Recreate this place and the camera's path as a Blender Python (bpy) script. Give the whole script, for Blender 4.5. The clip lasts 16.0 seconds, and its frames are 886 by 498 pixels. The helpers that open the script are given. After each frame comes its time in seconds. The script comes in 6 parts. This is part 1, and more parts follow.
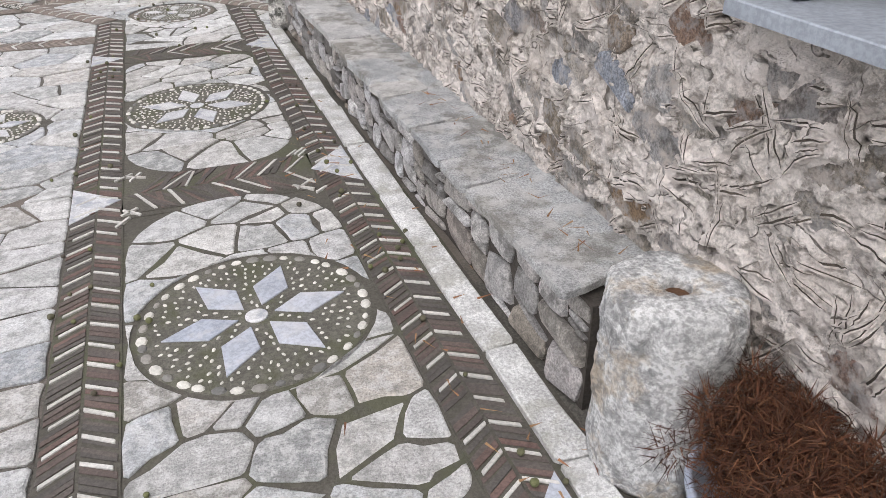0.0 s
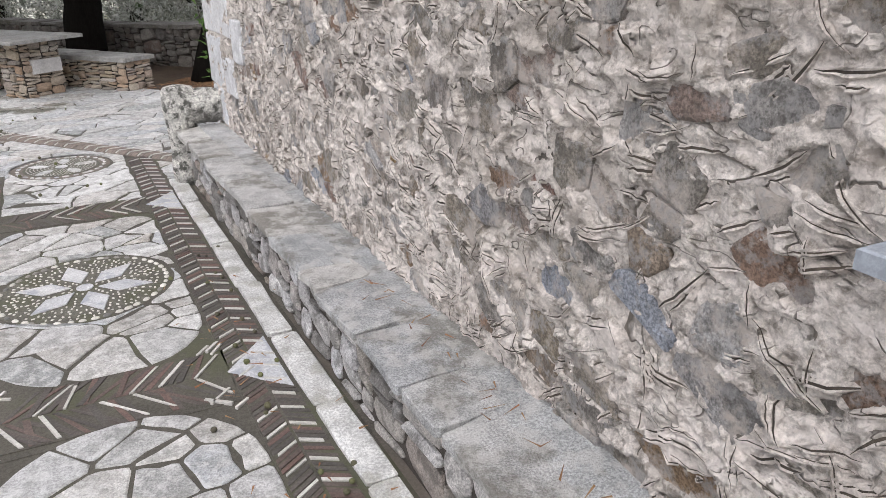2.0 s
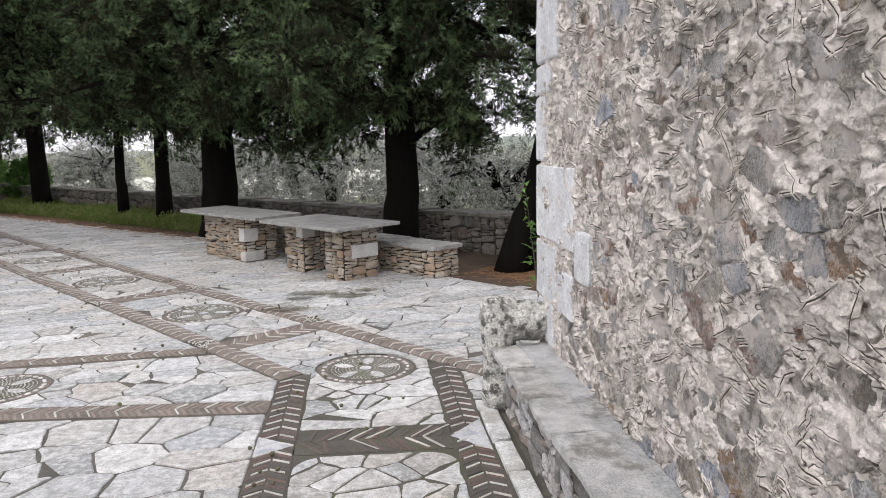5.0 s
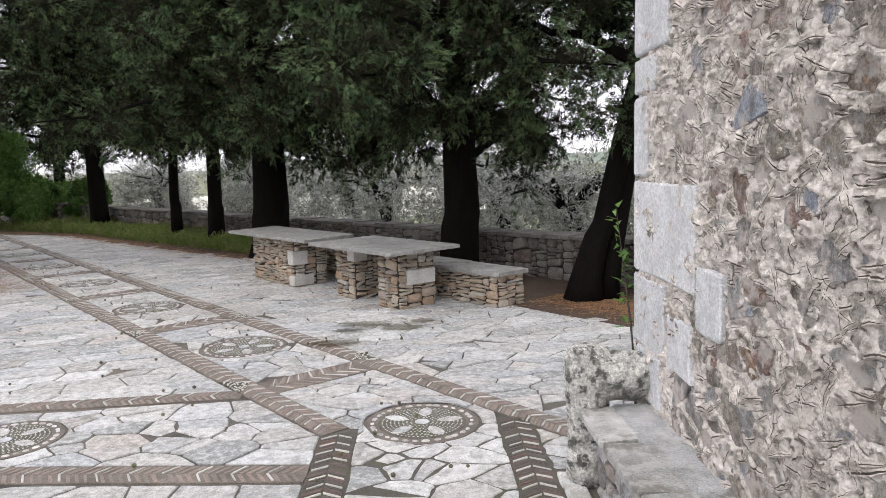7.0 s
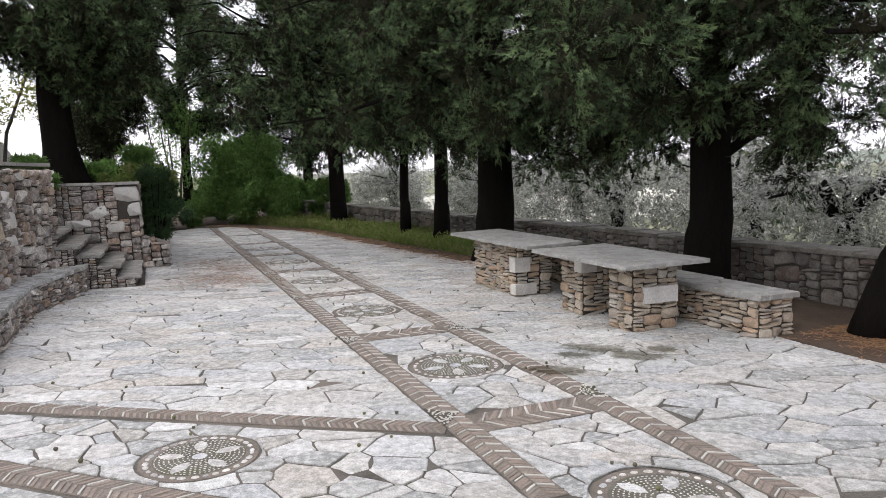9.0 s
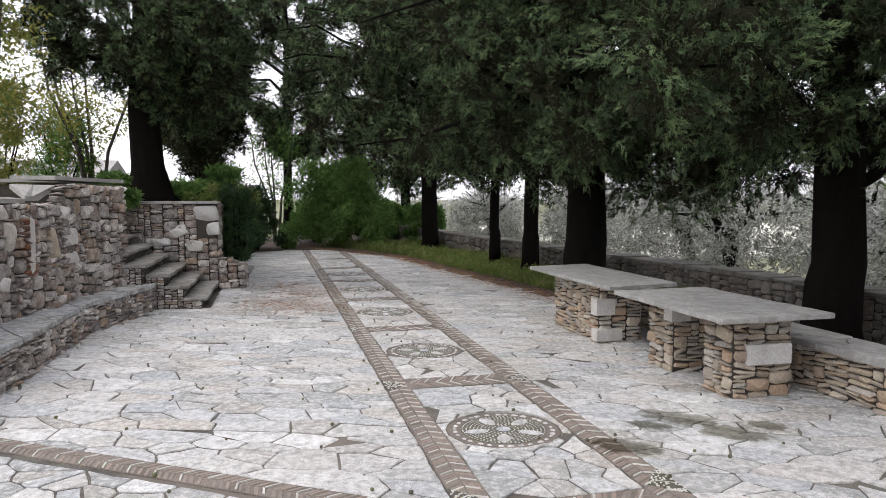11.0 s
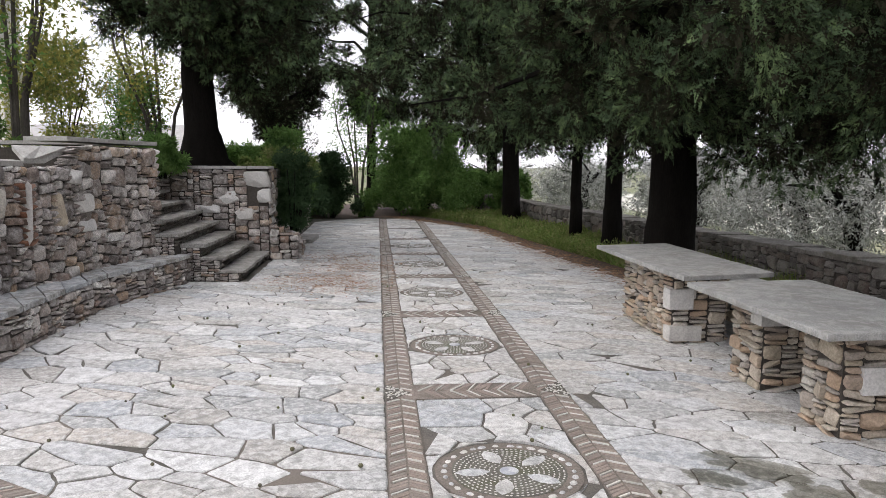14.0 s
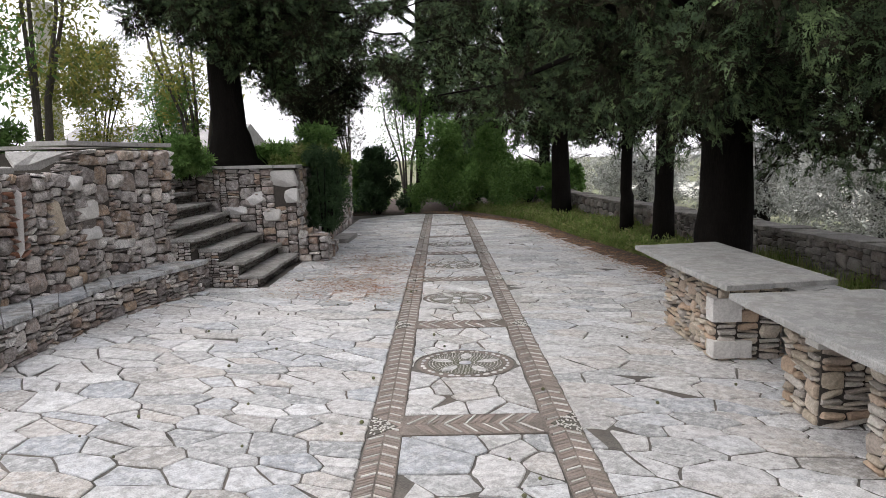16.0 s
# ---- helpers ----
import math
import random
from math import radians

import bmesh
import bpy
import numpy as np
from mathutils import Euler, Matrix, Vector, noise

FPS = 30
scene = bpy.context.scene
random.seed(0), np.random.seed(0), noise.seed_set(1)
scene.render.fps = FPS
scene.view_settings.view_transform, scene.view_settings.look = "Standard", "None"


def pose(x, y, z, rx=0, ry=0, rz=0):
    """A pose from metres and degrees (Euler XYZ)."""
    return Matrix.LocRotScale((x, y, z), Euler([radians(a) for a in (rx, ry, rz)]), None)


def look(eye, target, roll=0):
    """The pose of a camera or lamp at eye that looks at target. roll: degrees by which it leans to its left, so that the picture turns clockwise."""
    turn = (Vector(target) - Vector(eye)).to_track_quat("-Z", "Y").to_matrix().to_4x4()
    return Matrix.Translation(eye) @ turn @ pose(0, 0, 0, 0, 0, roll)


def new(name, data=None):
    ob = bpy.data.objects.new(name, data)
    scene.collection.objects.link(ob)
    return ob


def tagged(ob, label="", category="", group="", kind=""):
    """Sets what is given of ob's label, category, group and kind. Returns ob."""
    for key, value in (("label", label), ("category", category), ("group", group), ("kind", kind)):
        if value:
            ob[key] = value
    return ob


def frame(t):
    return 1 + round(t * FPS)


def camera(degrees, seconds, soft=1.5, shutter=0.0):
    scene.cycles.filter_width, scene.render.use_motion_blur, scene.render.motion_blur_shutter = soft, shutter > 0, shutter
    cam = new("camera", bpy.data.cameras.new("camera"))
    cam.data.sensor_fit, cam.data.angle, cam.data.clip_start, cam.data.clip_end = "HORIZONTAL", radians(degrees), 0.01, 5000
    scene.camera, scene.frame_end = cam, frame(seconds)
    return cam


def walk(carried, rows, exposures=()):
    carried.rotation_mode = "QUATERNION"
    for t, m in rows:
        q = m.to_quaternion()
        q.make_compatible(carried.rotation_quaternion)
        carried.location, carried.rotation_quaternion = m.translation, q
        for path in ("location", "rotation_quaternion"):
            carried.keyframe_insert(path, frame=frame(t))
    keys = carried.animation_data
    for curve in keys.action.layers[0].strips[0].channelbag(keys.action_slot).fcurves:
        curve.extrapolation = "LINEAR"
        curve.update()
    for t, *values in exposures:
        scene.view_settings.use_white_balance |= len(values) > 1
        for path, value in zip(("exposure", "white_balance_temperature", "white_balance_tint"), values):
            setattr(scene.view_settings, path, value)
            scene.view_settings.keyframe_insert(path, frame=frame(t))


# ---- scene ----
cam = camera(63.3, 16.0, soft=0.6)
PATH = [
    (0, (1.04, 0.099, 1.571), (1.581, 1.72, 0.531), -1.2),
    (0.5, (1.143, 0.28, 1.584), (1.642, 1.932, 0.572), -1.6),
    (1, (1.21, 0.412, 1.575), (1.744, 2.055, 0.566), -0.4),
    (1.5, (1.232, 0.586, 1.591), (1.989, 2.19, 0.668), -0.2),
    (2, (1.138, 0.788, 1.631), (1.959, 2.445, 0.87), -0.7),
    (2.5, (1.126, 0.978, 1.628), (1.857, 2.675, 0.863), -0.3),
    (3, (1.196, 1.227, 1.629), (1.731, 3.001, 0.877), -1.7),
    (3.5, (1.197, 1.418, 1.633), (1.544, 3.232, 0.866), -1.0),
    (3.9, (1.125, 1.615, 1.66), (1.452, 3.496, 1.066), -0.8),
    (4, (1.112, 1.66, 1.665), (1.41, 3.563, 1.127), 0.0),
    (4.5, (1.061, 1.826, 1.716), (1.296, 3.789, 1.41), -1.4),
    (4.7, (1.045, 1.883, 1.729), (1.248, 3.85, 1.435), -1.4),
    (6.8, (1.022, 2.787, 1.713), (1.102, 4.773, 1.489), -1.0),
    (7, (1.008, 2.856, 1.707), (1.025, 4.841, 1.47), -1.6),
    (7.5, (1.049, 3.159, 1.717), (0.67, 5.115, 1.54), -2.0),
    (8, (1.065, 3.393, 1.707), (0.605, 5.324, 1.465), -0.8),
    (8.5, (0.934, 3.615, 1.711), (0.45, 5.547, 1.528), -0.4),
    (9, (0.878, 3.809, 1.694), (0.28, 5.705, 1.475), -1.6),
    (9.5, (0.92, 4.074, 1.718), (0.146, 5.909, 1.536), -1.9),
    (9.7, (0.959, 4.175, 1.714), (0.155, 5.998, 1.537), -1.1),
    (11.8, (0.972, 5.299, 1.641), (-0.02, 7.031, 1.518), -0.5),
    (12, (0.985, 5.393, 1.641), (-0.043, 7.101, 1.496), -0.6),
    (12.5, (0.912, 5.643, 1.663), (-0.028, 7.404, 1.531), 1.3),
    (13, (0.852, 5.845, 1.64), (-0.086, 7.603, 1.464), 0.1),
    (13.5, (0.896, 6.129, 1.639), (-0.175, 7.812, 1.487), 0.7),
    (14, (0.916, 6.352, 1.636), (-0.201, 7.996, 1.409), 0.3),
    (14.5, (0.804, 6.609, 1.666), (-0.283, 8.28, 1.504), 1.4),
    (15, (0.75, 6.821, 1.655), (-0.344, 8.485, 1.464), -0.7),
    (15.5, (0.821, 7.048, 1.668), (-0.363, 8.647, 1.469), -1.2),
    (16, (0.88, 7.231, 1.674), (-0.378, 8.766, 1.426), -1.2),
]
walk(cam, [(t, look(e, a, r)) for t, e, a, r in PATH], [(0, 0.87), (8, 0.95), (16, 1.02)])

# ---- world ----
# path frame: s runs along the main path, p across it; church frame: u across, v along its wall
def PW(s, p):
    return (p * 0.7727 - s * 0.635, p * 0.635 + s * 0.7727)


def CW(u, v):
    return (u - 0.028 * v, v)


def SP(x, y):
    return (-0.635 * x + 0.7727 * y, 0.7727 * x + 0.635 * y)


R = random.Random(7)
world = bpy.data.worlds.new("sky")
scene.world = world
world.use_nodes = True
wn = world.node_tree.nodes
sky = wn.new("ShaderNodeTexSky")
sky.sky_type = "NISHITA"
sky.sun_disc = False
sky.sun_elevation, sky.sun_rotation = radians(60), radians(215)
sky.air_density, sky.dust_density, sky.ozone_density = 1.0, 6.0, 1.0
pale = wn.new("ShaderNodeHueSaturation")
pale.inputs["Saturation"].default_value = 0.5
world.node_tree.links.new(sky.outputs[0], pale.inputs["Color"])
veil = wn.new("ShaderNodeMix")
veil.data_type = "RGBA"
veil.inputs["Factor"].default_value = 0.7
veil.inputs["B"].default_value = (6.75, 6.62, 7.1, 1)
world.node_tree.links.new(pale.outputs[0], veil.inputs["A"])
world.node_tree.links.new(veil.outputs["Result"], wn["Background"].inputs["Color"])
wn["Background"].inputs["Strength"].default_value = 0.15
sun = new("sun", bpy.data.lights.new("sun", "SUN"))
sun.data.energy, sun.data.angle, sun.data.color = 0.22, radians(45), (1.0, 0.98, 0.96)
sun.matrix_world = look((-5, -7, 15), (0, 0, 0))


# ---- materials ----
def mat(name, cols, scale=6.0, rough=0.8, bump=0.3, fine=60.0, vary=0.25, spots=None, pick="object", metal=0.0, stretch=(1, 1, 1), spec=0.4):
    """cols: colours that the pieces take at random; two scales of noise, stains and bump."""
    m = bpy.data.materials.new(name)
    m.use_nodes = True
    nt = m.node_tree
    n, l = nt.nodes, nt.links
    bs = n["Principled BSDF"]
    bs.inputs["Roughness"].default_value = rough
    bs.inputs["Metallic"].default_value = metal
    bs.inputs["Specular IOR Level"].default_value = spec
    tc = n.new("ShaderNodeNewGeometry")
    mp = n.new("ShaderNodeMapping")
    mp.inputs["Scale"].default_value = stretch
    l.new(tc.outputs["Position"], mp.inputs["Vector"])
    ramp = n.new("ShaderNodeValToRGB")
    ramp.color_ramp.interpolation = "LINEAR"
    cols = cols if len(cols) > 1 else [cols[0], cols[0]]
    el = ramp.color_ramp.elements
    while len(el) < len(cols):
        el.new(0.5)
    for i, c in enumerate(cols):
        el[i].position = i / max(1, len(cols) - 1)
        el[i].color = (*c, 1)
    if pick == "object":
        src = n.new("ShaderNodeObjectInfo").outputs["Random"]
    else:
        src = tc.outputs["Random Per Island"]
    if pick == "clump":
        tuft = n.new("ShaderNodeTexNoise")
        tuft.inputs["Scale"].default_value = 4.5
        tuft.inputs["Detail"].default_value = 3
        l.new(tc.outputs["Position"], tuft.inputs["Vector"])
        wide = n.new("ShaderNodeMapRange")
        wide.inputs["From Min"].default_value, wide.inputs["From Max"].default_value = 0.36, 0.64
        wide.inputs["To Max"].default_value = 0.7
        l.new(tuft.outputs["Fac"], wide.inputs["Value"])
        both = n.new("ShaderNodeMath")
        both.operation = "MULTIPLY_ADD"
        l.new(src, both.inputs[0])
        both.inputs[1].default_value = 0.3
        l.new(wide.outputs[0], both.inputs[2])
        src = both.outputs[0]
    l.new(src, ramp.inputs["Fac"])
    big = n.new("ShaderNodeTexNoise")
    big.inputs["Scale"].default_value = scale
    big.inputs["Detail"].default_value = 6
    small = n.new("ShaderNodeTexNoise")
    small.inputs["Scale"].default_value = fine
    small.inputs["Detail"].default_value = 5
    small.inputs["Roughness"].default_value = 0.7
    for t in (big, small):
        l.new(mp.outputs[0], t.inputs["Vector"])
    mul = n.new("ShaderNodeMath")
    mul.operation = "MULTIPLY_ADD"
    l.new(big.outputs["Fac"], mul.inputs[0])
    mul.inputs[1].default_value = 2.2 * vary
    mul.inputs[2].default_value = 1 - 1.1 * vary
    crisp = n.new("ShaderNodeMapRange")
    crisp.inputs["From Min"].default_value = 0.41
    crisp.inputs["From Max"].default_value = 0.59
    l.new(small.outputs["Fac"], crisp.inputs["Value"])
    mul2 = n.new("ShaderNodeMath")
    mul2.operation = "MULTIPLY_ADD"
    l.new(crisp.outputs[0], mul2.inputs[0])
    mul2.inputs[1].default_value = 1.0 * vary
    mul2.inputs[2].default_value = 1 - 0.5 * vary
    prod = n.new("ShaderNodeMath")
    prod.operation = "MULTIPLY"
    l.new(mul.outputs[0], prod.inputs[0])
    l.new(mul2.outputs[0], prod.inputs[1])
    mix = n.new("ShaderNodeMix")
    mix.data_type, mix.blend_type = "RGBA", "MULTIPLY"
    mix.inputs["Factor"].default_value = 1
    l.new(ramp.outputs[0], mix.inputs["A"])
    l.new(prod.outputs[0], mix.inputs["B"])
    out = mix.outputs["Result"]
    for k, (col, amount, sc) in enumerate(spots or ()):
        sp = n.new("ShaderNodeTexNoise")
        sp.noise_dimensions = "4D"
        sp.inputs["W"].default_value = 3.7 * k
        sp.inputs["Scale"].default_value = sc
        sp.inputs["Detail"].default_value = 8
        sp.inputs["Roughness"].default_value = 0.68
        l.new(mp.outputs[0], sp.inputs["Vector"])
        mr = n.new("ShaderNodeMapRange")
        mr.inputs["From Min"].default_value = 0.50
        mr.inputs["From Max"].default_value = 0.58
        mr.inputs["To Max"].default_value = amount
        l.new(sp.outputs["Fac"], mr.inputs["Value"])
        mx = n.new("ShaderNodeMix")
        mx.data_type = "RGBA"
        mx.inputs["B"].default_value = (*col, 1)
        l.new(mr.outputs[0], mx.inputs["Factor"])
        l.new(out, mx.inputs["A"])
        out = mx.outputs["Result"]
    l.new(out, bs.inputs["Base Color"])
    if bump:
        b1 = n.new("ShaderNodeBump")
        b1.inputs["Strength"].default_value = bump
        b1.inputs["Distance"].default_value = 0.01
        add = n.new("ShaderNodeMath")
        add.operation = "MULTIPLY_ADD"
        l.new(big.outputs["Fac"], add.inputs[0])
        add.inputs[1].default_value = 1.0
        l.new(small.outputs["Fac"], add.inputs[2])
        l.new(add.outputs[0], b1.inputs["Height"])
        l.new(b1.outputs[0], bs.inputs["Normal"])
    return m


def feathered(m, scale, keep_):
    """cuts the sprays of a leaf material into fine scales with gaps between them."""
    nt = m.node_tree
    n, l = nt.nodes, nt.links
    geo = n.new("ShaderNodeNewGeometry")
    grain = n.new("ShaderNodeTexNoise")
    grain.inputs["Scale"].default_value = scale
    grain.inputs["Detail"].default_value = 1.0
    l.new(geo.outputs["Position"], grain.inputs["Vector"])
    gap = n.new("ShaderNodeMath")
    gap.operation = "LESS_THAN"
    gap.inputs[1].default_value = keep_
    l.new(grain.outputs["Fac"], gap.inputs[0])
    out = n["Material Output"]
    solid = out.inputs["Surface"].links[0].from_socket
    clear = n.new("ShaderNodeBsdfTransparent")
    mx = n.new("ShaderNodeMixShader")
    l.new(gap.outputs[0], mx.inputs[0])
    l.new(clear.outputs[0], mx.inputs[1])
    l.new(solid, mx.inputs[2])
    l.new(mx.outputs[0], out.inputs["Surface"])


def leaf_mat(name, cols, rough=0.6, through_=0.3):
    m = mat(name, cols, scale=1.5, rough=rough, bump=0, fine=12, vary=0.35, pick="clump", spec=0.06)
    nt = m.node_tree
    bs = nt.nodes["Principled BSDF"]
    tr = nt.nodes.new("ShaderNodeBsdfTranslucent")
    mx = nt.nodes.new("ShaderNodeMixShader")
    mx.inputs[0].default_value = through_
    nt.links.new(bs.inputs["Base Color"].links[0].from_socket, tr.inputs["Color"])
    nt.links.new(bs.outputs[0], mx.inputs[1])
    nt.links.new(tr.outputs[0], mx.inputs[2])
    nt.links.new(mx.outputs[0], nt.nodes["Material Output"].inputs["Surface"])
    return m


SPF = [((0.19, 0.19, 0.175), 0.42, 9), ((0.74, 0.74, 0.73), 0.5, 24)]
FLAG = [(0.47, 0.47, 0.46), (0.31, 0.32, 0.32), (0.58, 0.57, 0.55), (0.38, 0.40, 0.42), (0.66, 0.66, 0.65), (0.37, 0.355, 0.33), (0.54, 0.54, 0.54), (0.46, 0.43, 0.39)]
M_FLAG = mat("flagstone", FLAG, 16, 0.7, 1.0, 110, 0.48, SPF)
M_FLAGI = mat("flagstone_far", FLAG, 16, 0.7, 1.0, 110, 0.48, SPF, pick="island")
M_JOINT = mat("pale_joint_mortar", [(0.115, 0.107, 0.094)], 4, 0.85, 0.8, 90, 0.6, [((0.045, 0.043, 0.035), 0.75, 1.6), ((0.20, 0.165, 0.14), 0.5, 0.9)])
M_MORTAR = mat("ground_mortar", [(0.088, 0.082, 0.068)], 4, 0.8, 0.6, 90, 0.4, [((0.085, 0.092, 0.05), 0.6, 2.0)])
M_BRICK = mat("dark_brick", [(0.085, 0.077, 0.07), (0.10, 0.085, 0.076), (0.14, 0.09, 0.078), (0.075, 0.068, 0.062), (0.095, 0.087, 0.078)], 8, 0.7, 0.4, 80, 0.35, pick="island")
M_BANDP = mat("band_mortar", [(0.175, 0.15, 0.13)], 4, 0.85, 0.6, 90, 0.5, [((0.11, 0.095, 0.08), 0.6, 1.8)])
M_BRICKL = mat("pale_brick", [(0.22, 0.19, 0.165), (0.26, 0.21, 0.18), (0.19, 0.17, 0.15)], 8, 0.75, 0.4, 80, 0.35, pick="island")
M_STRIP = mat("marble_strip", [(0.52, 0.51, 0.48), (0.42, 0.41, 0.38), (0.58, 0.57, 0.54)], 8, 0.6, 0.3, 90, 0.25)
M_STRIPI = mat("marble_strip_far", [(0.52, 0.51, 0.48), (0.42, 0.41, 0.38), (0.58, 0.57, 0.54)], 8, 0.6, 0.3, 90, 0.25, pick="island")
M_MARBLE = mat("white_marble", [(0.55, 0.55, 0.55), (0.48, 0.49, 0.51)], 9, 0.5, 0.25, 90, 0.35, [((0.28, 0.30, 0.35), 0.75, 9)])
M_BLUE = mat("blue_grey_marble", [(0.36, 0.39, 0.45), (0.42, 0.44, 0.49), (0.33, 0.36, 0.42)], 9, 0.5, 0.15, 60, 0.3, [((0.52, 0.52, 0.53), 0.5, 9)])
M_PEB = mat("pebble_white", [(0.58, 0.57, 0.53), (0.42, 0.41, 0.38), (0.66, 0.65, 0.61)], 20, 0.6, 0.1, 120, 0.2, pick="island")
M_PEBO = mat("pebble_white_single", [(0.62, 0.61, 0.56), (0.50, 0.49, 0.45), (0.68, 0.67, 0.62)], 20, 0.6, 0.1, 120, 0.2)
M_PEBD = mat("pebble_dark", [(0.13, 0.13, 0.125), (0.20, 0.195, 0.18), (0.28, 0.265, 0.24)], 20, 0.6, 0.1, 120, 0.2, pick="island")
M_SETM = mat("medallion_mortar", [(0.115, 0.11, 0.092)], 7, 0.8, 0.6, 80, 0.5, [((0.075, 0.082, 0.04), 0.6, 5)])
M_SLAB = mat("bench_slab", [(0.44, 0.45, 0.45), (0.33, 0.345, 0.36), (0.54, 0.53, 0.51), (0.38, 0.375, 0.36)], 8, 0.62, 1.0, 150, 0.65, [((0.16, 0.145, 0.115), 0.65, 3.5), ((0.64, 0.63, 0.61), 0.5, 14)])
M_KERB = mat("kerb_stone", [(0.66, 0.66, 0.65), (0.56, 0.56, 0.55)], 10, 0.75, 0.8, 100, 0.5, [((0.28, 0.27, 0.22), 0.5, 5)])
M_RUBBLE = mat("rubble", [(0.46, 0.45, 0.44), (0.16, 0.15, 0.14), (0.72, 0.71, 0.70), (0.30, 0.26, 0.21), (0.60, 0.60, 0.61), (0.26, 0.20, 0.16), (0.66, 0.65, 0.64)], 14, 0.8, 1.2, 120, 0.6, [((0.10, 0.095, 0.085), 0.6, 9)])
M_WALLMORTAR = mat("wall_mortar", [(0.685, 0.635, 0.59)], 30, 0.92, 1.1, 110, 0.34, [((0.60, 0.53, 0.48), 0.4, 5), ((0.42, 0.38, 0.335), 0.55, 1.3), ((0.20, 0.17, 0.14), 0.6, 26), ((0.90, 0.83, 0.78), 0.6, 9)])


def stroked(m, freq, levels, dark, pale):
    """adds families of curved trowel strokes in relief, groove shade and pale lips painted in."""
    nt = m.node_tree
    n, l = nt.nodes, nt.links
    bs = n["Principled BSDF"]
    geo = n.new("ShaderNodeNewGeometry")
    mp = n.new("ShaderNodeMapping")
    mp.inputs["Scale"].default_value = (1, 0.7, 1.25)
    l.new(geo.outputs["Position"], mp.inputs["Vector"])
    flow = n.new("ShaderNodeTexNoise")
    flow.inputs["Scale"].default_value = freq
    flow.inputs["Detail"].default_value = 2.5
    flow.inputs["Distortion"].default_value = 0.9
    patch = n.new("ShaderNodeTexNoise")
    patch.inputs["Scale"].default_value = freq * 2.6
    patch.inputs["Detail"].default_value = 4
    for t in (flow, patch):
        l.new(mp.outputs[0], t.inputs["Vector"])

    def math_(op, a, b):
        t = n.new("ShaderNodeMath")
        t.operation = op
        for k, q in enumerate((a, b)):
            if isinstance(q, (int, float)):
                t.inputs[k].default_value = q
            else:
                l.new(q, t.inputs[k])
        return t.outputs[0]

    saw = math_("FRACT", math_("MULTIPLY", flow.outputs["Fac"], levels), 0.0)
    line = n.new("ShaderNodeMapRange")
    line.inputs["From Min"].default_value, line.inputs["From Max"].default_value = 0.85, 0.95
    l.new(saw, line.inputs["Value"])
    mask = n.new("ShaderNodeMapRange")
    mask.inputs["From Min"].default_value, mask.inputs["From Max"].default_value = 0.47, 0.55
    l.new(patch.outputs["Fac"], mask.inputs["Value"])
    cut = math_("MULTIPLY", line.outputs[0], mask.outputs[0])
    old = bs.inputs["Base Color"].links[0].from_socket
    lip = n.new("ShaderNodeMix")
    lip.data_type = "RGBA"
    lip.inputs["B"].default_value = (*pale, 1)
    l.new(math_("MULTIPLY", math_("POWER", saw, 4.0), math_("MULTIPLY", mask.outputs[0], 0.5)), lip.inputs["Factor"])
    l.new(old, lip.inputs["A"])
    # base colour darkened along each groove as its shade
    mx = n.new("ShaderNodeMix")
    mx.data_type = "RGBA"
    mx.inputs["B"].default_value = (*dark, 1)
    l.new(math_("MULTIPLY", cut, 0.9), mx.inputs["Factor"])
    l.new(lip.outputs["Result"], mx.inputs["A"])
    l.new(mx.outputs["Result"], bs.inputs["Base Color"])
    bump = n.new("ShaderNodeBump")
    bump.inputs["Strength"].default_value, bump.inputs["Distance"].default_value = 1.0, 0.012
    l.new(math_("SUBTRACT", math_("MULTIPLY", saw, mask.outputs[0]), math_("MULTIPLY", cut, 1.4)), bump.inputs["Height"])
    l.new(bs.inputs["Normal"].links[0].from_socket, bump.inputs["Normal"])
    l.new(bump.outputs[0], bs.inputs["Normal"])


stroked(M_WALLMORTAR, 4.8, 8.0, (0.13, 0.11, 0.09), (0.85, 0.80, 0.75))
WSTONE = [(0.42, 0.43, 0.46), (0.30, 0.25, 0.19), (0.52, 0.51, 0.50), (0.20, 0.17, 0.14), (0.40, 0.35, 0.29), (0.36, 0.39, 0.45), (0.33, 0.23, 0.13), (0.30, 0.20, 0.17), (0.46, 0.42, 0.37), (0.27, 0.24, 0.20), (0.55, 0.54, 0.54)]
WSMEAR = [((0.15, 0.14, 0.125), 0.6, 11), ((0.70, 0.63, 0.575), 0.92, 6.5), ((0.56, 0.55, 0.55), 0.5, 24)]
M_WSTONE = mat("wall_stone", WSTONE, 18, 0.88, 1.8, 120, 0.7, WSMEAR)
M_WSTONEI = mat("wall_stone_far", WSTONE, 18, 0.88, 1.8, 120, 0.7, WSMEAR, pick="island")
M_QUOIN = mat("quoin_marble", [(0.82, 0.82, 0.84), (0.76, 0.77, 0.79), (0.86, 0.86, 0.87)], 9, 0.8, 2.0, 70, 0.3, [((0.55, 0.55, 0.56), 0.4, 30)])
M_LIME = mat("limestone", [(0.74, 0.74, 0.73)], 12, 0.88, 2.0, 70, 0.6, [((0.56, 0.38, 0.16), 0.45, 3.3), ((0.20, 0.20, 0.20), 0.6, 14)])
M_WORN = mat("worn_marble", [(0.62, 0.61, 0.57)], 18, 0.9, 2.0, 60, 0.6, [((0.07, 0.07, 0.06), 0.9, 17), ((0.16, 0.155, 0.14), 0.7, 6)])
